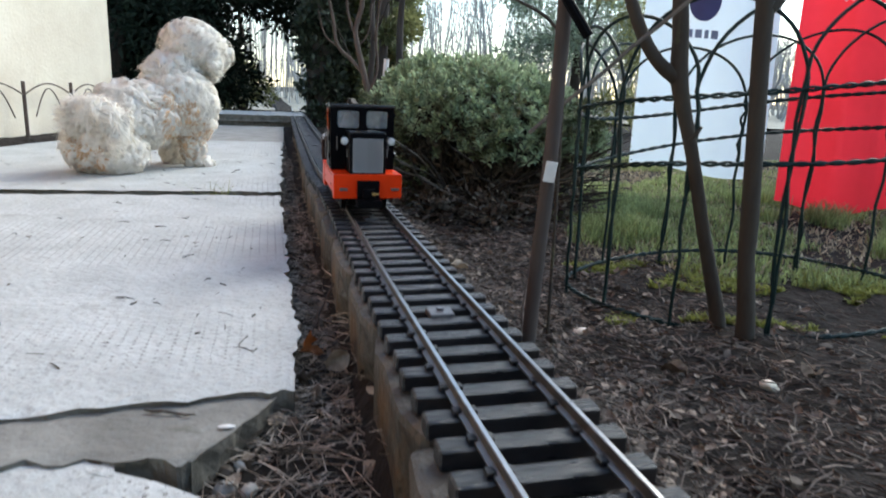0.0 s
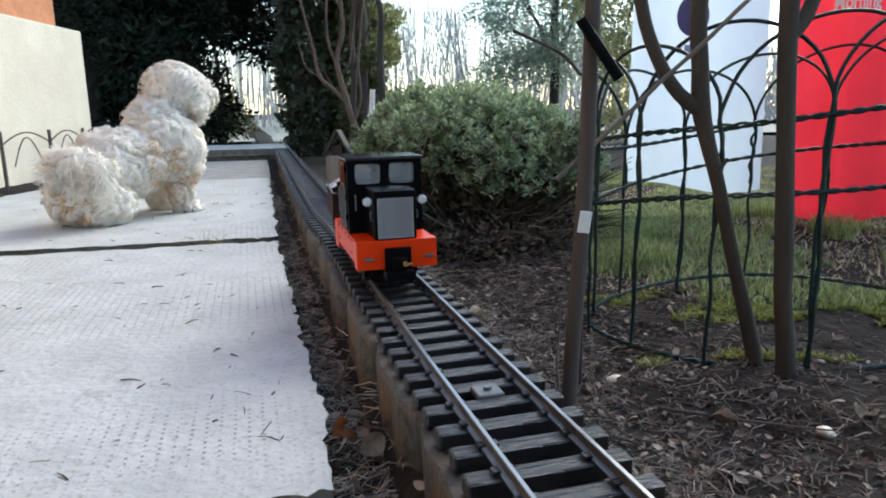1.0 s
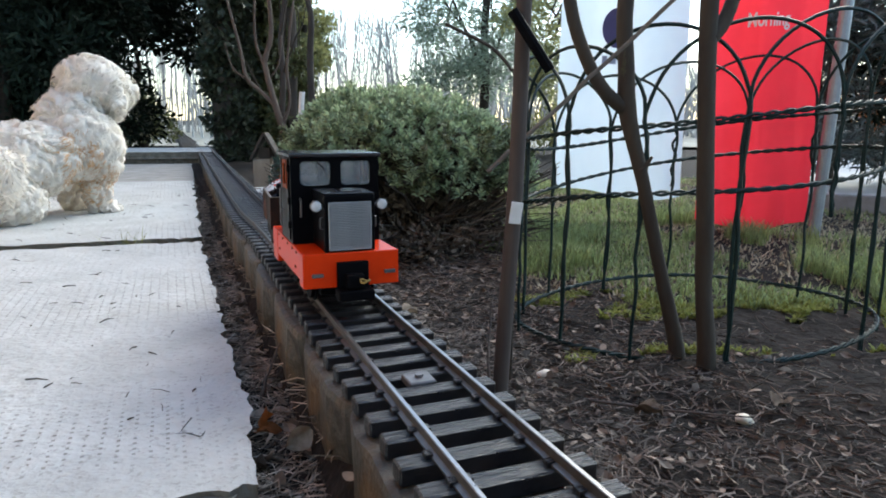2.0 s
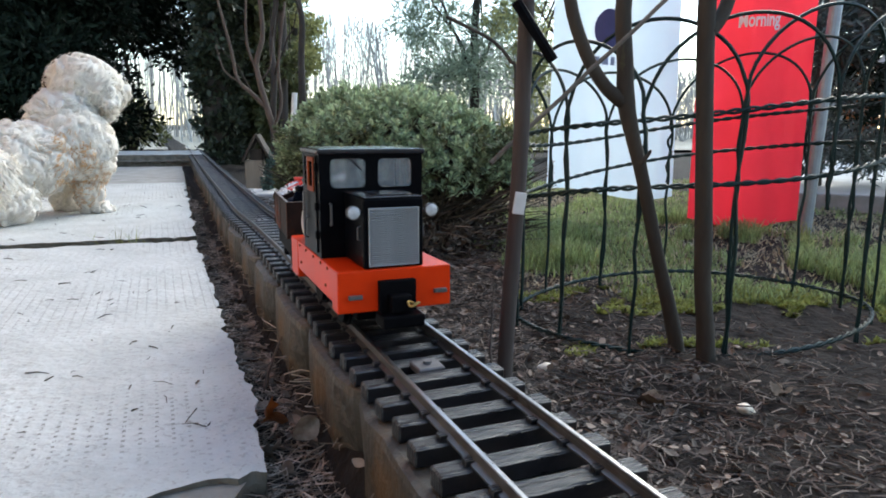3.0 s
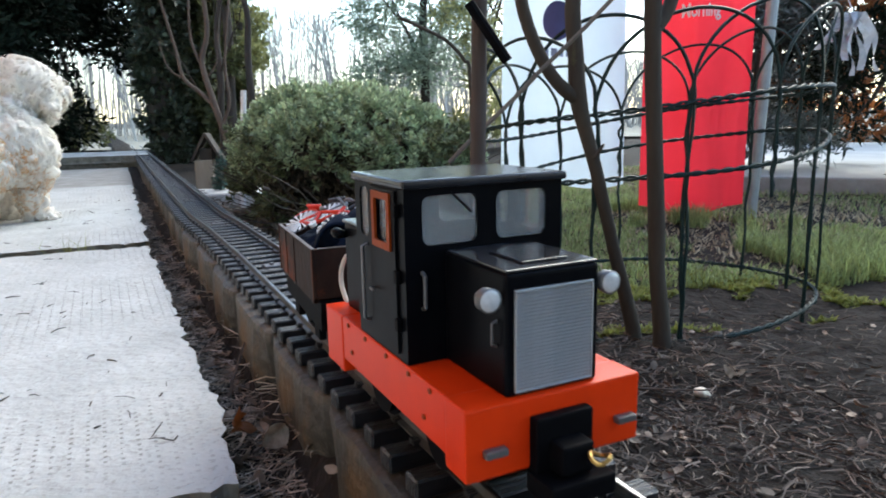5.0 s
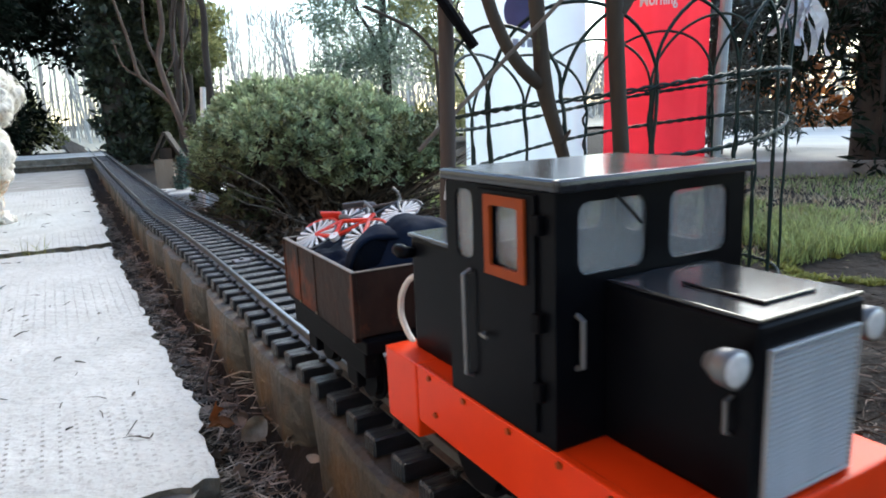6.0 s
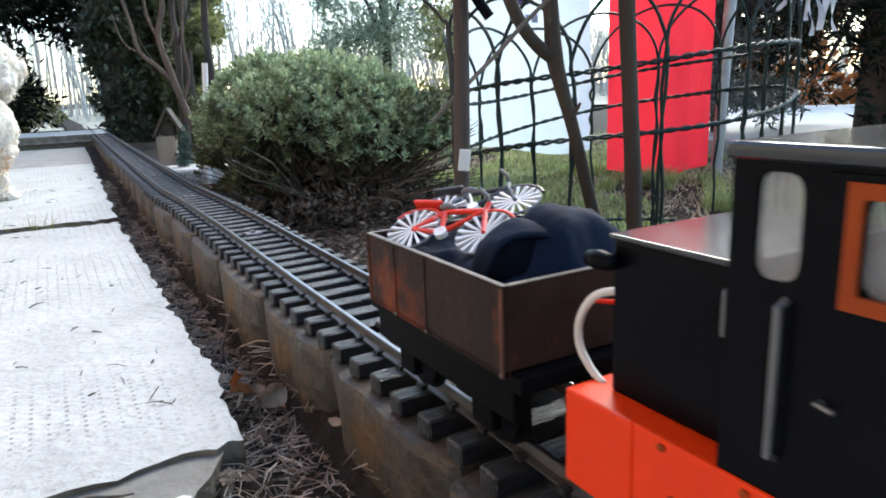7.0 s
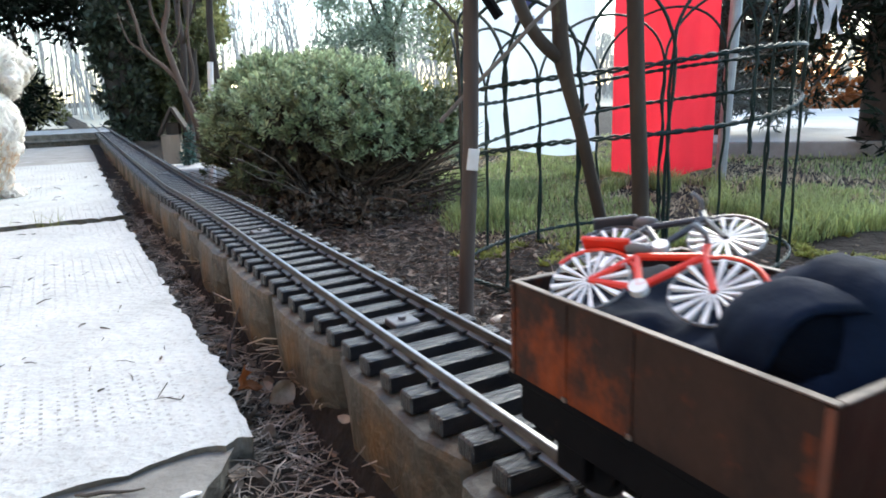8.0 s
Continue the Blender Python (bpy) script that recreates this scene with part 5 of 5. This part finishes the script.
# dark conifers behind the house
tree("conifer", "dark dense conifer behind the house", (-2.1, 4.6, -0.1), 3.2, 0.12, scatter_lumps(1, 130, (-3.4, -1.50, 4.3, 5.4, -0.05, 1.7), 0.20, 0.36), M["dark_leaf"], 85000, 0.055, 0.009, 21, 10)
tree("conifer", "dark conifer with drooping branches over the path", (-2.0, 5.8, -0.1), 3.6, 0.10, scatter_lumps(2, 60, (-2.4, -1.05, 5.2, 6.2, 0.66, 1.7), 0.14, 0.30), M["dark_leaf"], 26000, 0.07, 0.012, 22, 10)
tree("small_conifer", "small olive conifer beyond the step", (-1.75, 6.2, -0.1), 0.9, 0.04, scatter_lumps(12, 16, (-1.95, -1.60, 6.0, 6.4, 0.0, 0.42), 0.08, 0.15), M["olive_leaf"], 3000, 0.05, 0.010, 32, 5)
# columns of ivy and yew beside the track
tree("ivy_tree", "tall dark ivy covered tree trunk", (-0.79, 4.75, -0.1), 3.0, 0.10, scatter_lumps(3, 70, (-0.86, -0.70, 4.65, 4.9, -0.05, 1.5), 0.09, 0.13), M["ivy_leaf"], 26000, 0.045, 0.012, 23, 6)
tree("ivy_tree", "dark ivy covered tree with olive leaves", (-0.50, 4.9, -0.1), 3.0, 0.07, scatter_lumps(4, 80, (-0.62, -0.50, 4.8, 5.2, -0.05, 1.4), 0.08, 0.13), M["olive_leaf"], 14000, 0.05, 0.014, 24, 8)
tree("ivy_tree", "ivy covered tree with thick olive trunk", (-0.36, 4.3, -0.1), 3.0, 0.030, scatter_lumps(14, 22, (-0.46, -0.30, 4.2, 4.6, 0.05, 1.5), 0.06, 0.11), M["olive_leaf"], 5000, 0.045, 0.012, 33, 8)
tree("bush_tree", "yellow green evergreen tree", (-0.36, 5.4, -0.1), 2.6, 0.03, scatter_lumps(5, 46, (-0.52, -0.27, 5.1, 5.7, 0.05, 1.6), 0.08, 0.15), M["yellow_leaf"], 15000, 0.04, 0.010, 25, 6)
tree("pine_tree", "grey green pine in soft light", (1.15, 6.6, -0.1), 3.0, 0.05, scatter_lumps(6, 60, (0.55, 1.75, 6.1, 7.2, 0.32, 1.9), 0.10, 0.26), M["pine_leaf"], 13000, 0.07, 0.007, 26, 12)
tree("pine_tree", "thin pine behind the shrub", (1.75, 5.4, -0.1), 3.0, 0.04, scatter_lumps(7, 40, (1.15, 2.4, 5.0, 6.0, 0.0, 1.8), 0.08, 0.2), M["yellow_leaf"], 8000, 0.06, 0.007, 27, 12)
tree("conifer", "dark spruce at the edge of the lawn", (1.78, 1.98, -0.1), 2.2, 0.060, scatter_lumps(8, 62, (1.66, 2.9, 1.95, 2.7, -0.02, 0.85), 0.06, 0.14) + scatter_lumps(18, 24, (1.68, 1.98, 1.86, 2.0, -0.06, 0.42), 0.05, 0.09), M["dark_leaf"], 12000, 0.045, 0.005, 28, 26)
tree("spruce", "blue grey spruce beside the lawn", (1.62, 2.5, -0.1), 1.6, 0.03, scatter_lumps(9, 44, (1.38, 1.86, 2.3, 2.8, 0.00, 0.9), 0.05, 0.11), M["spruce_leaf"], 16000, 0.036, 0.0035, 29, 16)
# tree added for an orange low sun glow, painted as its leaf colour
tree("glow_tree", "added tree with a low sun glow put into its orange brown leaves", (4.2, 4.3, -0.1), 2.4, 0.06, scatter_lumps(15, 40, (3.2, 5.6, 4.0, 4.8, 0.0, 1.6), 0.15, 0.3), M["orange_leaf"], 9000, 0.07, 0.022, 34, 10)
sapling("bare_tree", "crooked bare forked tree beside the track", [((-0.255, 3.1, -0.12), 0.016), ((-0.258, 3.1, -0.009), 0.015), ((-0.295, 3.1, 0.12), 0.013), ((-0.318, 3.1, 0.204), 0.0125), ((-0.351, 3.1, 0.347), 0.010), ((-0.345, 3.1, 0.40), 0.010), ((-0.323, 3.1, 0.496), 0.009), ((-0.34, 3.1, 0.75), 0.007)],
        [[((-0.318, 3.1, 0.200), 0.009), ((-0.370, 3.1, 0.255), 0.0078), ((-0.424, 3.1, 0.308), 0.007), ((-0.440, 3.1, 0.40), 0.006), ((-0.459, 3.1, 0.486), 0.0055), ((-0.485, 3.1, 0.60), 0.004)],
         [((-0.351, 3.1, 0.345), 0.006), ((-0.385, 3.1, 0.45), 0.005), ((-0.380, 3.1, 0.62), 0.004)],
         [((-0.295, 3.1, 0.12), 0.007), ((-0.262, 3.1, 0.22), 0.006), ((-0.268, 3.1, 0.36), 0.005), ((-0.235, 3.1, 0.60), 0.004)],
         [((-0.424, 3.1, 0.305), 0.0035), ((-0.475, 3.1, 0.345), 0.003), ((-0.50, 3.1, 0.44), 0.002)],
         [((-0.345, 3.1, 0.30), 0.0035), ((-0.300, 3.1, 0.36), 0.003), ((-0.285, 3.1, 0.47), 0.002)]], M["bare_bark"])
for k, (x, y, h, r_, lx) in enumerate(((-0.33, 3.45, 1.3, 0.018, 0.03), (-0.20, 3.6, 1.6, 0.022, -0.05))):
    tree("bare_tree", "thin bare leaning tree beside the track", (x, y, -0.1), h, r_, [], None, 0, 0, 0, 40 + k, 7, lean=(lx, 0.1))
pipe = thing("white_post", "thin white post behind the shrub", "post")
part("post", T([(-0.180, 2.35, -0.12), (-0.154, 2.35, 0.228)], 0.008, 8), M["white_plastic"], pipe)


def build_wood():
    rng = random.Random(9)
    bm = bmesh.new()
    for k in range(1150):
        x, y = rng.uniform(-9, 12), rng.uniform(9.5, 16)
        h = (0.150 * y - 0.14 * x) * rng.uniform(0.90, 1.0) + 0.24 if x < 0.55 * y else 0.08 * y
        r = rng.uniform(0.009, 0.021)
        p = Vector((x, y, -0.1))
        e = p + Vector((rng.uniform(-0.4, 0.4), rng.uniform(-0.4, 0.4), h))
        tube(bm, [p, p.lerp(e, 0.5) + Vector((rng.uniform(-0.1, 0.1), 0, 0)), e], [r, r * 0.8, r * 0.4], 4)
        for j in range(7):
            q = p.lerp(e, rng.uniform(0.15, 0.95))
            o = q + Vector((rng.uniform(-0.5, 0.5), rng.uniform(-0.3, 0.3), rng.uniform(0.15, 0.7)))
            tube(bm, [q, o], [r * 0.35, r * 0.1], 3)
    tagged(link("wood", bm, M["birch"]), "pale bare wood of thin trunks beyond the garden", "wood", kind="stuff")


build_wood()

def build_field():
    bm = bmesh.new()
    rows = [[bm.verts.new((x, y, -0.085 + 0.02 * noise.noise(Vector((x, y, 3))))) for x in np.linspace(-14, 16, 40)] for y in np.linspace(6.6, 30, 30)]
    for r0, r1 in zip(rows, rows[1:]):
        for k in range(len(r0) - 1):
            bm.faces.new((r0[k], r0[k + 1], r1[k + 1], r1[k]))
    tagged(link("field", bm, M["dry_field"]), "pale dry grass field beyond the garden", "field", kind="structure")


build_field()

# low garden wall and hut in the distance
patio = thing("patio", "pale raised patio with a low grey edging beyond the lawn", "patio", kind="structure", at=pose(1.27, 2.26, 0, 0, 0, -34))
part("edging_board", B(0, 2.4, -0.03, 0.0, -0.14, -0.058, 0.004), M["old_concrete"], patio, "low grey edging")
part("paving", B(0, 2.4, 0.0, 2.6, -0.14, -0.063, 0.004), M["garden_wall"], patio, "pale paving")
# unseen wall added behind the camera to keep sky light off near faces
tagged(link("wall_south", B(-1.27, 5.0, -3.2, -3.0, -0.14, 2.6, 0.004), M["old_concrete"]), "plain grey unseen wall added to block sky light", "wall", kind="structure")
hut = thing("bird_house", "small brown wooden bird house with a pitched roof", "bird house")
part("house_wall", B(-0.340, -0.284, 2.60, 2.68, -0.10, 0.022, 0.003), M["hut_wood"], hut, "pale wooden wall")
for s_ in (-1, 1):
    bm = B(-0.072, 0.0, -0.055, 0.055, -0.004, 0.004, 0.001, 1)
    bmesh.ops.transform(bm, matrix=Matrix.Translation((-0.300, 2.64, 0.105)) @ pose(0, 0, 0, 0, 0, 0 if s_ < 0 else 180) @ pose(0, 0, 0, 0, -62, 0) @ Matrix.Diagonal((1.35, 1, 1, 1)), verts=bm.verts)
    part("roof_board", bm, M["bark"], hut, "dark roof board")
part("gable", B(-0.322, -0.284, 2.605, 2.675, 0.022, 0.058, 0.002), M["bark"], hut)
fir = thing("small_fir", "small blue green potted fir beside the bird house", "tree")
part("trunk", T([(-0.252, 2.45, -0.12), (-0.247, 2.45, 0.05)], [0.004, 0.0015], 6), M["bark"], fir)
leaves("needles", M["fir_leaf"], fir, [(-0.250 + 0.002 * k, 2.45, -0.045 + 0.018 * k, 0.026 - 0.004 * k, 0.026 - 0.004 * k, 0.012) for k in range(6)], 900, 0.012, 0.0016, 0.3, -0.1, 45)
stone = thing("stepping_stone", "pale flat stone lying beside the track", "stone")
part("stone", B(-0.33, -0.13, 2.35, 2.52, -0.11, -0.062, 0.012, 3), M["concrete"], stone)


# ---- grass, moss and litter ----
def scatter_blades(name, label, material, n, seed, where, length, width, lean=0.6):
    rng = np.random.default_rng(seed)
    verts, faces = [], []
    made = 0
    while made < n:
        p = where(rng)
        if p is None:
            continue
        made += 1
        L = length * rng.uniform(0.5, 1.4)
        a = rng.uniform(0, 6.283)
        way = Vector((math.cos(a) * lean * rng.random(), math.sin(a) * lean * rng.random(), 1)).normalized()
        s = Vector((-math.sin(a), math.cos(a), 0)) * width
        bend = Vector((math.cos(a), math.sin(a), -0.3)) * L * 0.25
        k = len(verts)
        p = Vector(p)
        verts += [tuple(p - s), tuple(p + s), tuple(p + way * L * 0.6 + s * 0.7), tuple(p + way * L * 0.6 - s * 0.7), tuple(p + way * L + bend)]
        faces += [(k, k + 1, k + 2, k + 3), (k + 3, k + 2, k + 4)]
    ob = cloud(name, material, None, faces, verts)
    return tagged(ob, label, name.replace("_", " "), kind="stuff")


def track_coords(x, y):
    q = Vector((x, y, 0)) - C
    return q.dot(D), q.dot(R)


def lawn(rng):
    x, y = rng.uniform(0.25, 3.2), rng.uniform(1.12, 3.2)
    if noise.fractal(Vector((x * 3, y * 3, 1)), 1, 2, 3) < 0.25 - 0.40 * min(1, max(0, y - 1.12) / 0.5):
        return None
    if y - 1.15 < 0.35 * (0.55 - x):
        return None
    if x - 1.0 > 0.35 * noise.noise(Vector((x * 4, y * 4, 9))) and rng.random() < 0.75:
        return None
    d, v = track_coords(x, y)
    return (x, y, ground_height(d, v) - 0.002)


def lawn_floor(rng):
    x, y = rng.uniform(0.25, 3.2), rng.uniform(1.2, 3.2)
    if y - 1.15 < 0.35 * (0.55 - x):
        return None
    d, v = track_coords(x, y)
    return (x, y, ground_height(d, v) - 0.002)


def near_lawn(rng):
    x, y = rng.uniform(0.25, 1.6), rng.uniform(1.12, 2.0)
    if noise.fractal(Vector((x * 4, y * 4, 7)), 1, 2, 3) < 0.22 or x > 1.15:
        return None
    if y - 1.15 < 0.4 * (0.55 - x):
        return None
    d, v = track_coords(x, y)
    return (x, y, ground_height(d, v) - 0.002)


scatter_blades("lawn", "patchy green spring lawn", M["grass"], 42000, 1, lawn, 0.018, 0.0017)
scatter_blades("long_grass", "longer tufts of green grass", M["grass"], 9000, 2, near_lawn, 0.040, 0.0012)
scatter_blades("dry_grass", "short straw coloured dead grass on the lawn", M["straw"], 52000, 4, lawn_floor, 0.015, 0.0018, 2.2)


def moss_spot(rng):
    x, y = rng.uniform(0.22, 0.95), rng.uniform(0.98, 1.25)
    if noise.fractal(Vector((x * 9, y * 9, 2)), 1, 2, 3) < 0.18:
        return None
    d, v = track_coords(x, y)
    return (x, y, ground_height(d, v) - 0.002)


scatter_blades("moss", "yellow green moss and low weeds", M["moss"], 9000, 3, moss_spot, 0.010, 0.0022, 1.5)


def scatter_twigs(name, label, material, n, seed, where, length, radius, crook=0.25):
    rng = np.random.default_rng(seed)
    verts, faces = [], []
    made = 0
    while made < n:
        p = where(rng)
        if p is None:
            continue
        made += 1
        L = length * rng.uniform(0.3, 1.5)
        a = rng.uniform(0, 6.283)
        up = rng.normal() * 0.22
        way = Vector((math.cos(a), math.sin(a), up)).normalized()
        s = Vector((-math.sin(a), math.cos(a), 0))
        t = way.cross(s)
        r = radius * rng.uniform(0.5, 1.6)
        k = len(verts)
        p = Vector(p) + Vector((0, 0, r + 0.25 * L * abs(up)))
        mid = s * L * rng.uniform(-crook, crook) + Vector((0, 0, L * rng.uniform(-0.02, 0.1)))
        for c, q in ((p - way * L / 2, r), (p + mid, r), (p + way * L / 2, r * 0.5)):
            for j in range(3):
                b = 2.094 * j
                verts.append(tuple(c + (s * math.cos(b) + t * math.sin(b)) * q))
        for h in (0, 3):
            for j in range(3):
                faces.append((k + h + j, k + h + (j + 1) % 3, k + h + 3 + (j + 1) % 3, k + h + 3 + j))
    ob = cloud(name, material, None, faces, verts)
    return tagged(ob, label, "litter", kind="stuff")


def trench(rng):
    d, v = rng.uniform(-0.4, 2.6), rng.uniform(-0.105, -0.044)
    if d < 0.1 and rng.random() < 0.45:
        v = rng.uniform(-0.15, -0.10)
    p = along(d, v)
    return (p.x, p.y, ground_height(d, v))


def verge(rng):
    d, v = rng.uniform(-0.4, 0.9), 0.04 + abs(rng.normal()) * 0.25
    p = along(d, v)
    if d > 0.75 and v > 0.5:
        return None
    return (p.x, p.y, ground_height(d, v))


scatter_twigs("needle_litter", "dry brown needles and twigs in the gap beside the path", M["pale_litter"], 11000, 5, trench, 0.023, 0.00042)
def under_shrub(rng):
    d, v = rng.uniform(0.72, 1.9), rng.uniform(0.05, 0.55)
    p = along(d, v)
    return (p.x, p.y, ground_height(d, v))


scatter_twigs("twig_litter", "dark dry twigs below the shrub", M["litter"], 2600, 16, under_shrub, 0.040, 0.0010)
scatter_twigs("twig_litter", "dry brown twigs and needles on the soil", M["litter"], 16000, 6, verge, 0.021, 0.00052)


def scatter_dead_leaves(name, label, n, seed, where, size):
    rng = np.random.default_rng(seed)
    verts, faces = [], []
    made = 0
    while made < n:
        p = where(rng)
        if p is None:
            continue
        made += 1
        p = Vector(p) + Vector((0, 0, 0.004))
        s = size * rng.uniform(0.4, 1.5)
        turn = Euler((rng.normal() * 0.45, rng.normal() * 0.45, rng.uniform(0, 6.28))).to_matrix()
        curl = rng.uniform(-0.5, 0.5)
        k = len(verts)
        for i in range(5):
            q = i / 4
            w = 0.36 * math.sin(math.pi * (0.08 + 0.86 * q))
            for e in (-1, 0, 1):
                verts.append(tuple(p + turn @ Vector((q - 0.5, e * w, curl * (abs(e) * 0.35 + (q - 0.5) ** 2 * 1.2))) * s))
        for i in range(4):
            for e in (0, 1):
                a = k + 3 * i + e
                faces.append((a, a + 1, a + 4, a + 3))
    ob = cloud(name, M["leaf_litter"], None, faces, verts)
    return tagged(ob, label, "dead leaves", kind="stuff")


scatter_dead_leaves("dead_leaves", "curled dead brown leaves on the soil", 1700, 7, verge, 0.0085)
scatter_dead_leaves("dead_leaves", "curled dead brown leaves in the gap beside the path", 800, 8, trench, 0.010)


def on_slab(rng):
    d, v = 0.13 + 1.9 * rng.random() ** 1.8, rng.uniform(-0.75, -0.095)
    if 0.93 < d < 0.98:
        return None
    if noise.fractal(Vector((d * 5, v * 5, 4)), 1, 2, 3) < -0.1:
        return None
    p = along(d, v)
    return (p.x, p.y, -0.057 if d < 0.95 else -0.0535)


needles = scatter_twigs("fallen_needles", "dark fallen needles on the path", M["dark_needle"], 170, 9, on_slab, 0.012, 0.0005, 0.06)


def joint_dirt(rng):
    d, v = rng.uniform(0.935, 0.972), rng.uniform(-0.9, -0.09)
    p = along(d, v)
    return (p.x, p.y, -0.066)


scatter_twigs("joint_litter", "dark litter caught in the path's joint", M["litter"], 500, 12, joint_dirt, 0.012, 0.0007)


def weed_spot(rng):
    p = along(0.957 + rng.normal() * 0.006, -0.20 + rng.normal() * 0.018)
    return (p.x, p.y, -0.075)


scatter_blades("weeds", "thin pale weeds growing in the path's joint", M["moss"], 40, 13, weed_spot, 0.040, 0.0006, 0.9)


def shell_thing(at, size, turn):
    ob = thing("snail_shell", "pale empty snail shell lying on the soil", "shell", "shells on the soil", at=pose(*at, 0, 20, turn))
    bm = blob(bmesh.new(), (0, 0, 0.3 * size), (size, size * 0.62, size * 0.5), sub=3, rough=size * 0.12, freq=1.6 / size)
    part("whorl", bm, M["shell"], ob, "", True)
    lip = [(size * (0.9 + 0.25 * math.sin(a)), size * 0.4 * math.cos(a), size * (0.2 + 0.2 * math.sin(a))) for a in np.linspace(0, 6.283, 12)]
    part("lip", T(lip, size * 0.1, 5), M["shell"], ob)


for at, size, turn in (((0.333, 0.817, -0.108), 0.0100, 30), ((0.190, 0.940, -0.108), 0.0088, 160), ((0.235, 0.700, -0.108), 0.0042, 80), ((0.300, 0.690, -0.110), 0.0050, 10), ((0.285, 0.735, -0.108), 0.0035, 200), ((0.420, 0.760, -0.110), 0.0048, 120)):
    shell_thing(at, size, turn)


def big_leaf(at, size, label, colour):
    ob = thing("leaf", label, "leaf", at=pose(*at))
    bm = bmesh.new()
    g = []
    for i in range(9):
        q = i / 8
        w = 0.42 * math.sin(math.pi * (0.06 + 0.88 * q))
        g.append([bm.verts.new(Vector((q - 0.5, e * w, 0.30 * abs(e) ** 1.4 - 0.5 * (q - 0.5) ** 2 + 0.07 * math.sin(9 * q + 4 * e) + 0.03 * math.sin(19 * q + 2 * e))) * size) for e in (-1, -0.5, 0, 0.5, 1)])
    for a, b in zip(g, g[1:]):
        for k in range(4):
            bm.faces.new((a[k], a[k + 1], b[k + 1], b[k]))
    bmesh.ops.solidify(bm, geom=bm.faces[:], thickness=0.0006)
    part("blade", bm, M[colour], ob, "", True)
    part("stalk", T([(-0.5 * size, 0, -0.05 * size), (-0.8 * size, 0.05 * size, 0.0)], 0.0007, 5), M["litter"], ob)


big_leaf((-0.036, 0.735, -0.062, 70, -25, 30), 0.020, "curled pale grey dead leaf in the gap", "pale_leaf")
big_leaf((-0.060, 0.744, -0.056, 58, 10, 80), 0.024, "orange brown dead leaf in the gap", "orange_leaf")
big_leaf((0.385, 0.845, -0.104, 4, -3, 40), 0.024, "large grey brown dead leaf on the soil", "leaf_litter")
big_leaf((0.255, 0.835, -0.102, 5, 10, 130), 0.026, "grey brown dead leaf on the soil", "leaf_litter")
big_leaf((0.060, 1.060, -0.070, 4, 3, 10), 0.022, "pale flat dead leaf beside the track", "pale_leaf")
for a, b, r in (((-0.078, 0.850, -0.082), (-0.064, 0.900, -0.045), 0.0017), ((0.115, 0.850, -0.085), (0.128, 0.905, -0.01), 0.0013), ((0.21, 0.86, -0.10), (0.33, 0.80, -0.095), 0.0016), ((-0.05, 0.80, -0.076), (-0.04, 0.86, -0.07), 0.0016), ((0.16, 0.76, -0.098), (0.24, 0.80, -0.096), 0.0013)):
    tw = thing("twig", "dry brown twig lying on the litter", "twig", "loose twigs")
    part("stem", T(wander(a, b, 6, 0.003, random.Random(int(a[1] * 1000))), [r, r, r * 0.9, r * 0.8, r * 0.7, r * 0.6, r * 0.4], 6), M["litter"], tw)


stick = thing("twig", "dark broken stick lying on the low ledge", "twig", "loose twigs")
part("stem", T(wander((-0.139, 0.638, -0.0590), (-0.106, 0.634, -0.0590), 6, 0.0015, random.Random(8)), [0.0008, 0.0011, 0.0011, 0.0010, 0.0009, 0.0007, 0.0004], 6), M["dark_needle"], stick)
flake = thing("flake", "white chip lying on the low ledge", "chip")
part("chip", blob(bmesh.new(), (-0.083, 0.622, -0.0598), (0.0055, 0.0022, 0.0010), pose(0, 0, 0, 0, 0, 12), 2, 0.0008, 300), M["tag"], flake)


def pebble(at, size, seed):
    ob = thing("pebble", "small rounded grey pebble in the gap beside the path", "stone", "pebbles beside the path", at=pose(*at, 0, 0, seed * 40))
    part("stone", blob(bmesh.new(), (0, 0, size * 0.4), (size, size * 0.75, size * 0.6), sub=3, rough=size * 0.15, freq=0.9 / size), M["old_concrete"], ob, "", True)


for k, (d, v, size) in enumerate(((0.036, -0.134, 0.0075), (0.026, -0.121, 0.0062), (0.052, -0.127, 0.0045), (0.010, -0.110, 0.0050))):
    q = along(d, v)
    pebble((q.x, q.y, ground_height(d, v) - 0.001), size, k + 1)


def motions():
    def on_track(d, v, local=None):
        p = C + D * d + R * v
        m = pose(p.x, p.y, 0, 0, 0, HEADING - 90)
        return m @ local if local is not None else m
    walk(locomotive, [(t, on_track(d, v)) for t, d, v in TRAIN])
    # the wagon swings about its coupling where the track bends behind the engine
    for ob, local in ((wagon, Matrix()), (load, Matrix()), (red_bike, RED_BIKE_POSE), (grey_bike, GREY_BIKE_POSE)):
        rows = []
        for t, d, v in TRAIN:
            k = float(np.interp(t, (0, 3, 5.2, 6.5), (1, 1, 1, 0)))
            swing = pose(-0.19, 0.004 * k, 0, 0, 0, -3.5 * k) @ pose(0.19, 0, 0)
            rows.append((t, on_track(d, v, swing @ local)))
        walk(ob, rows)


motions()
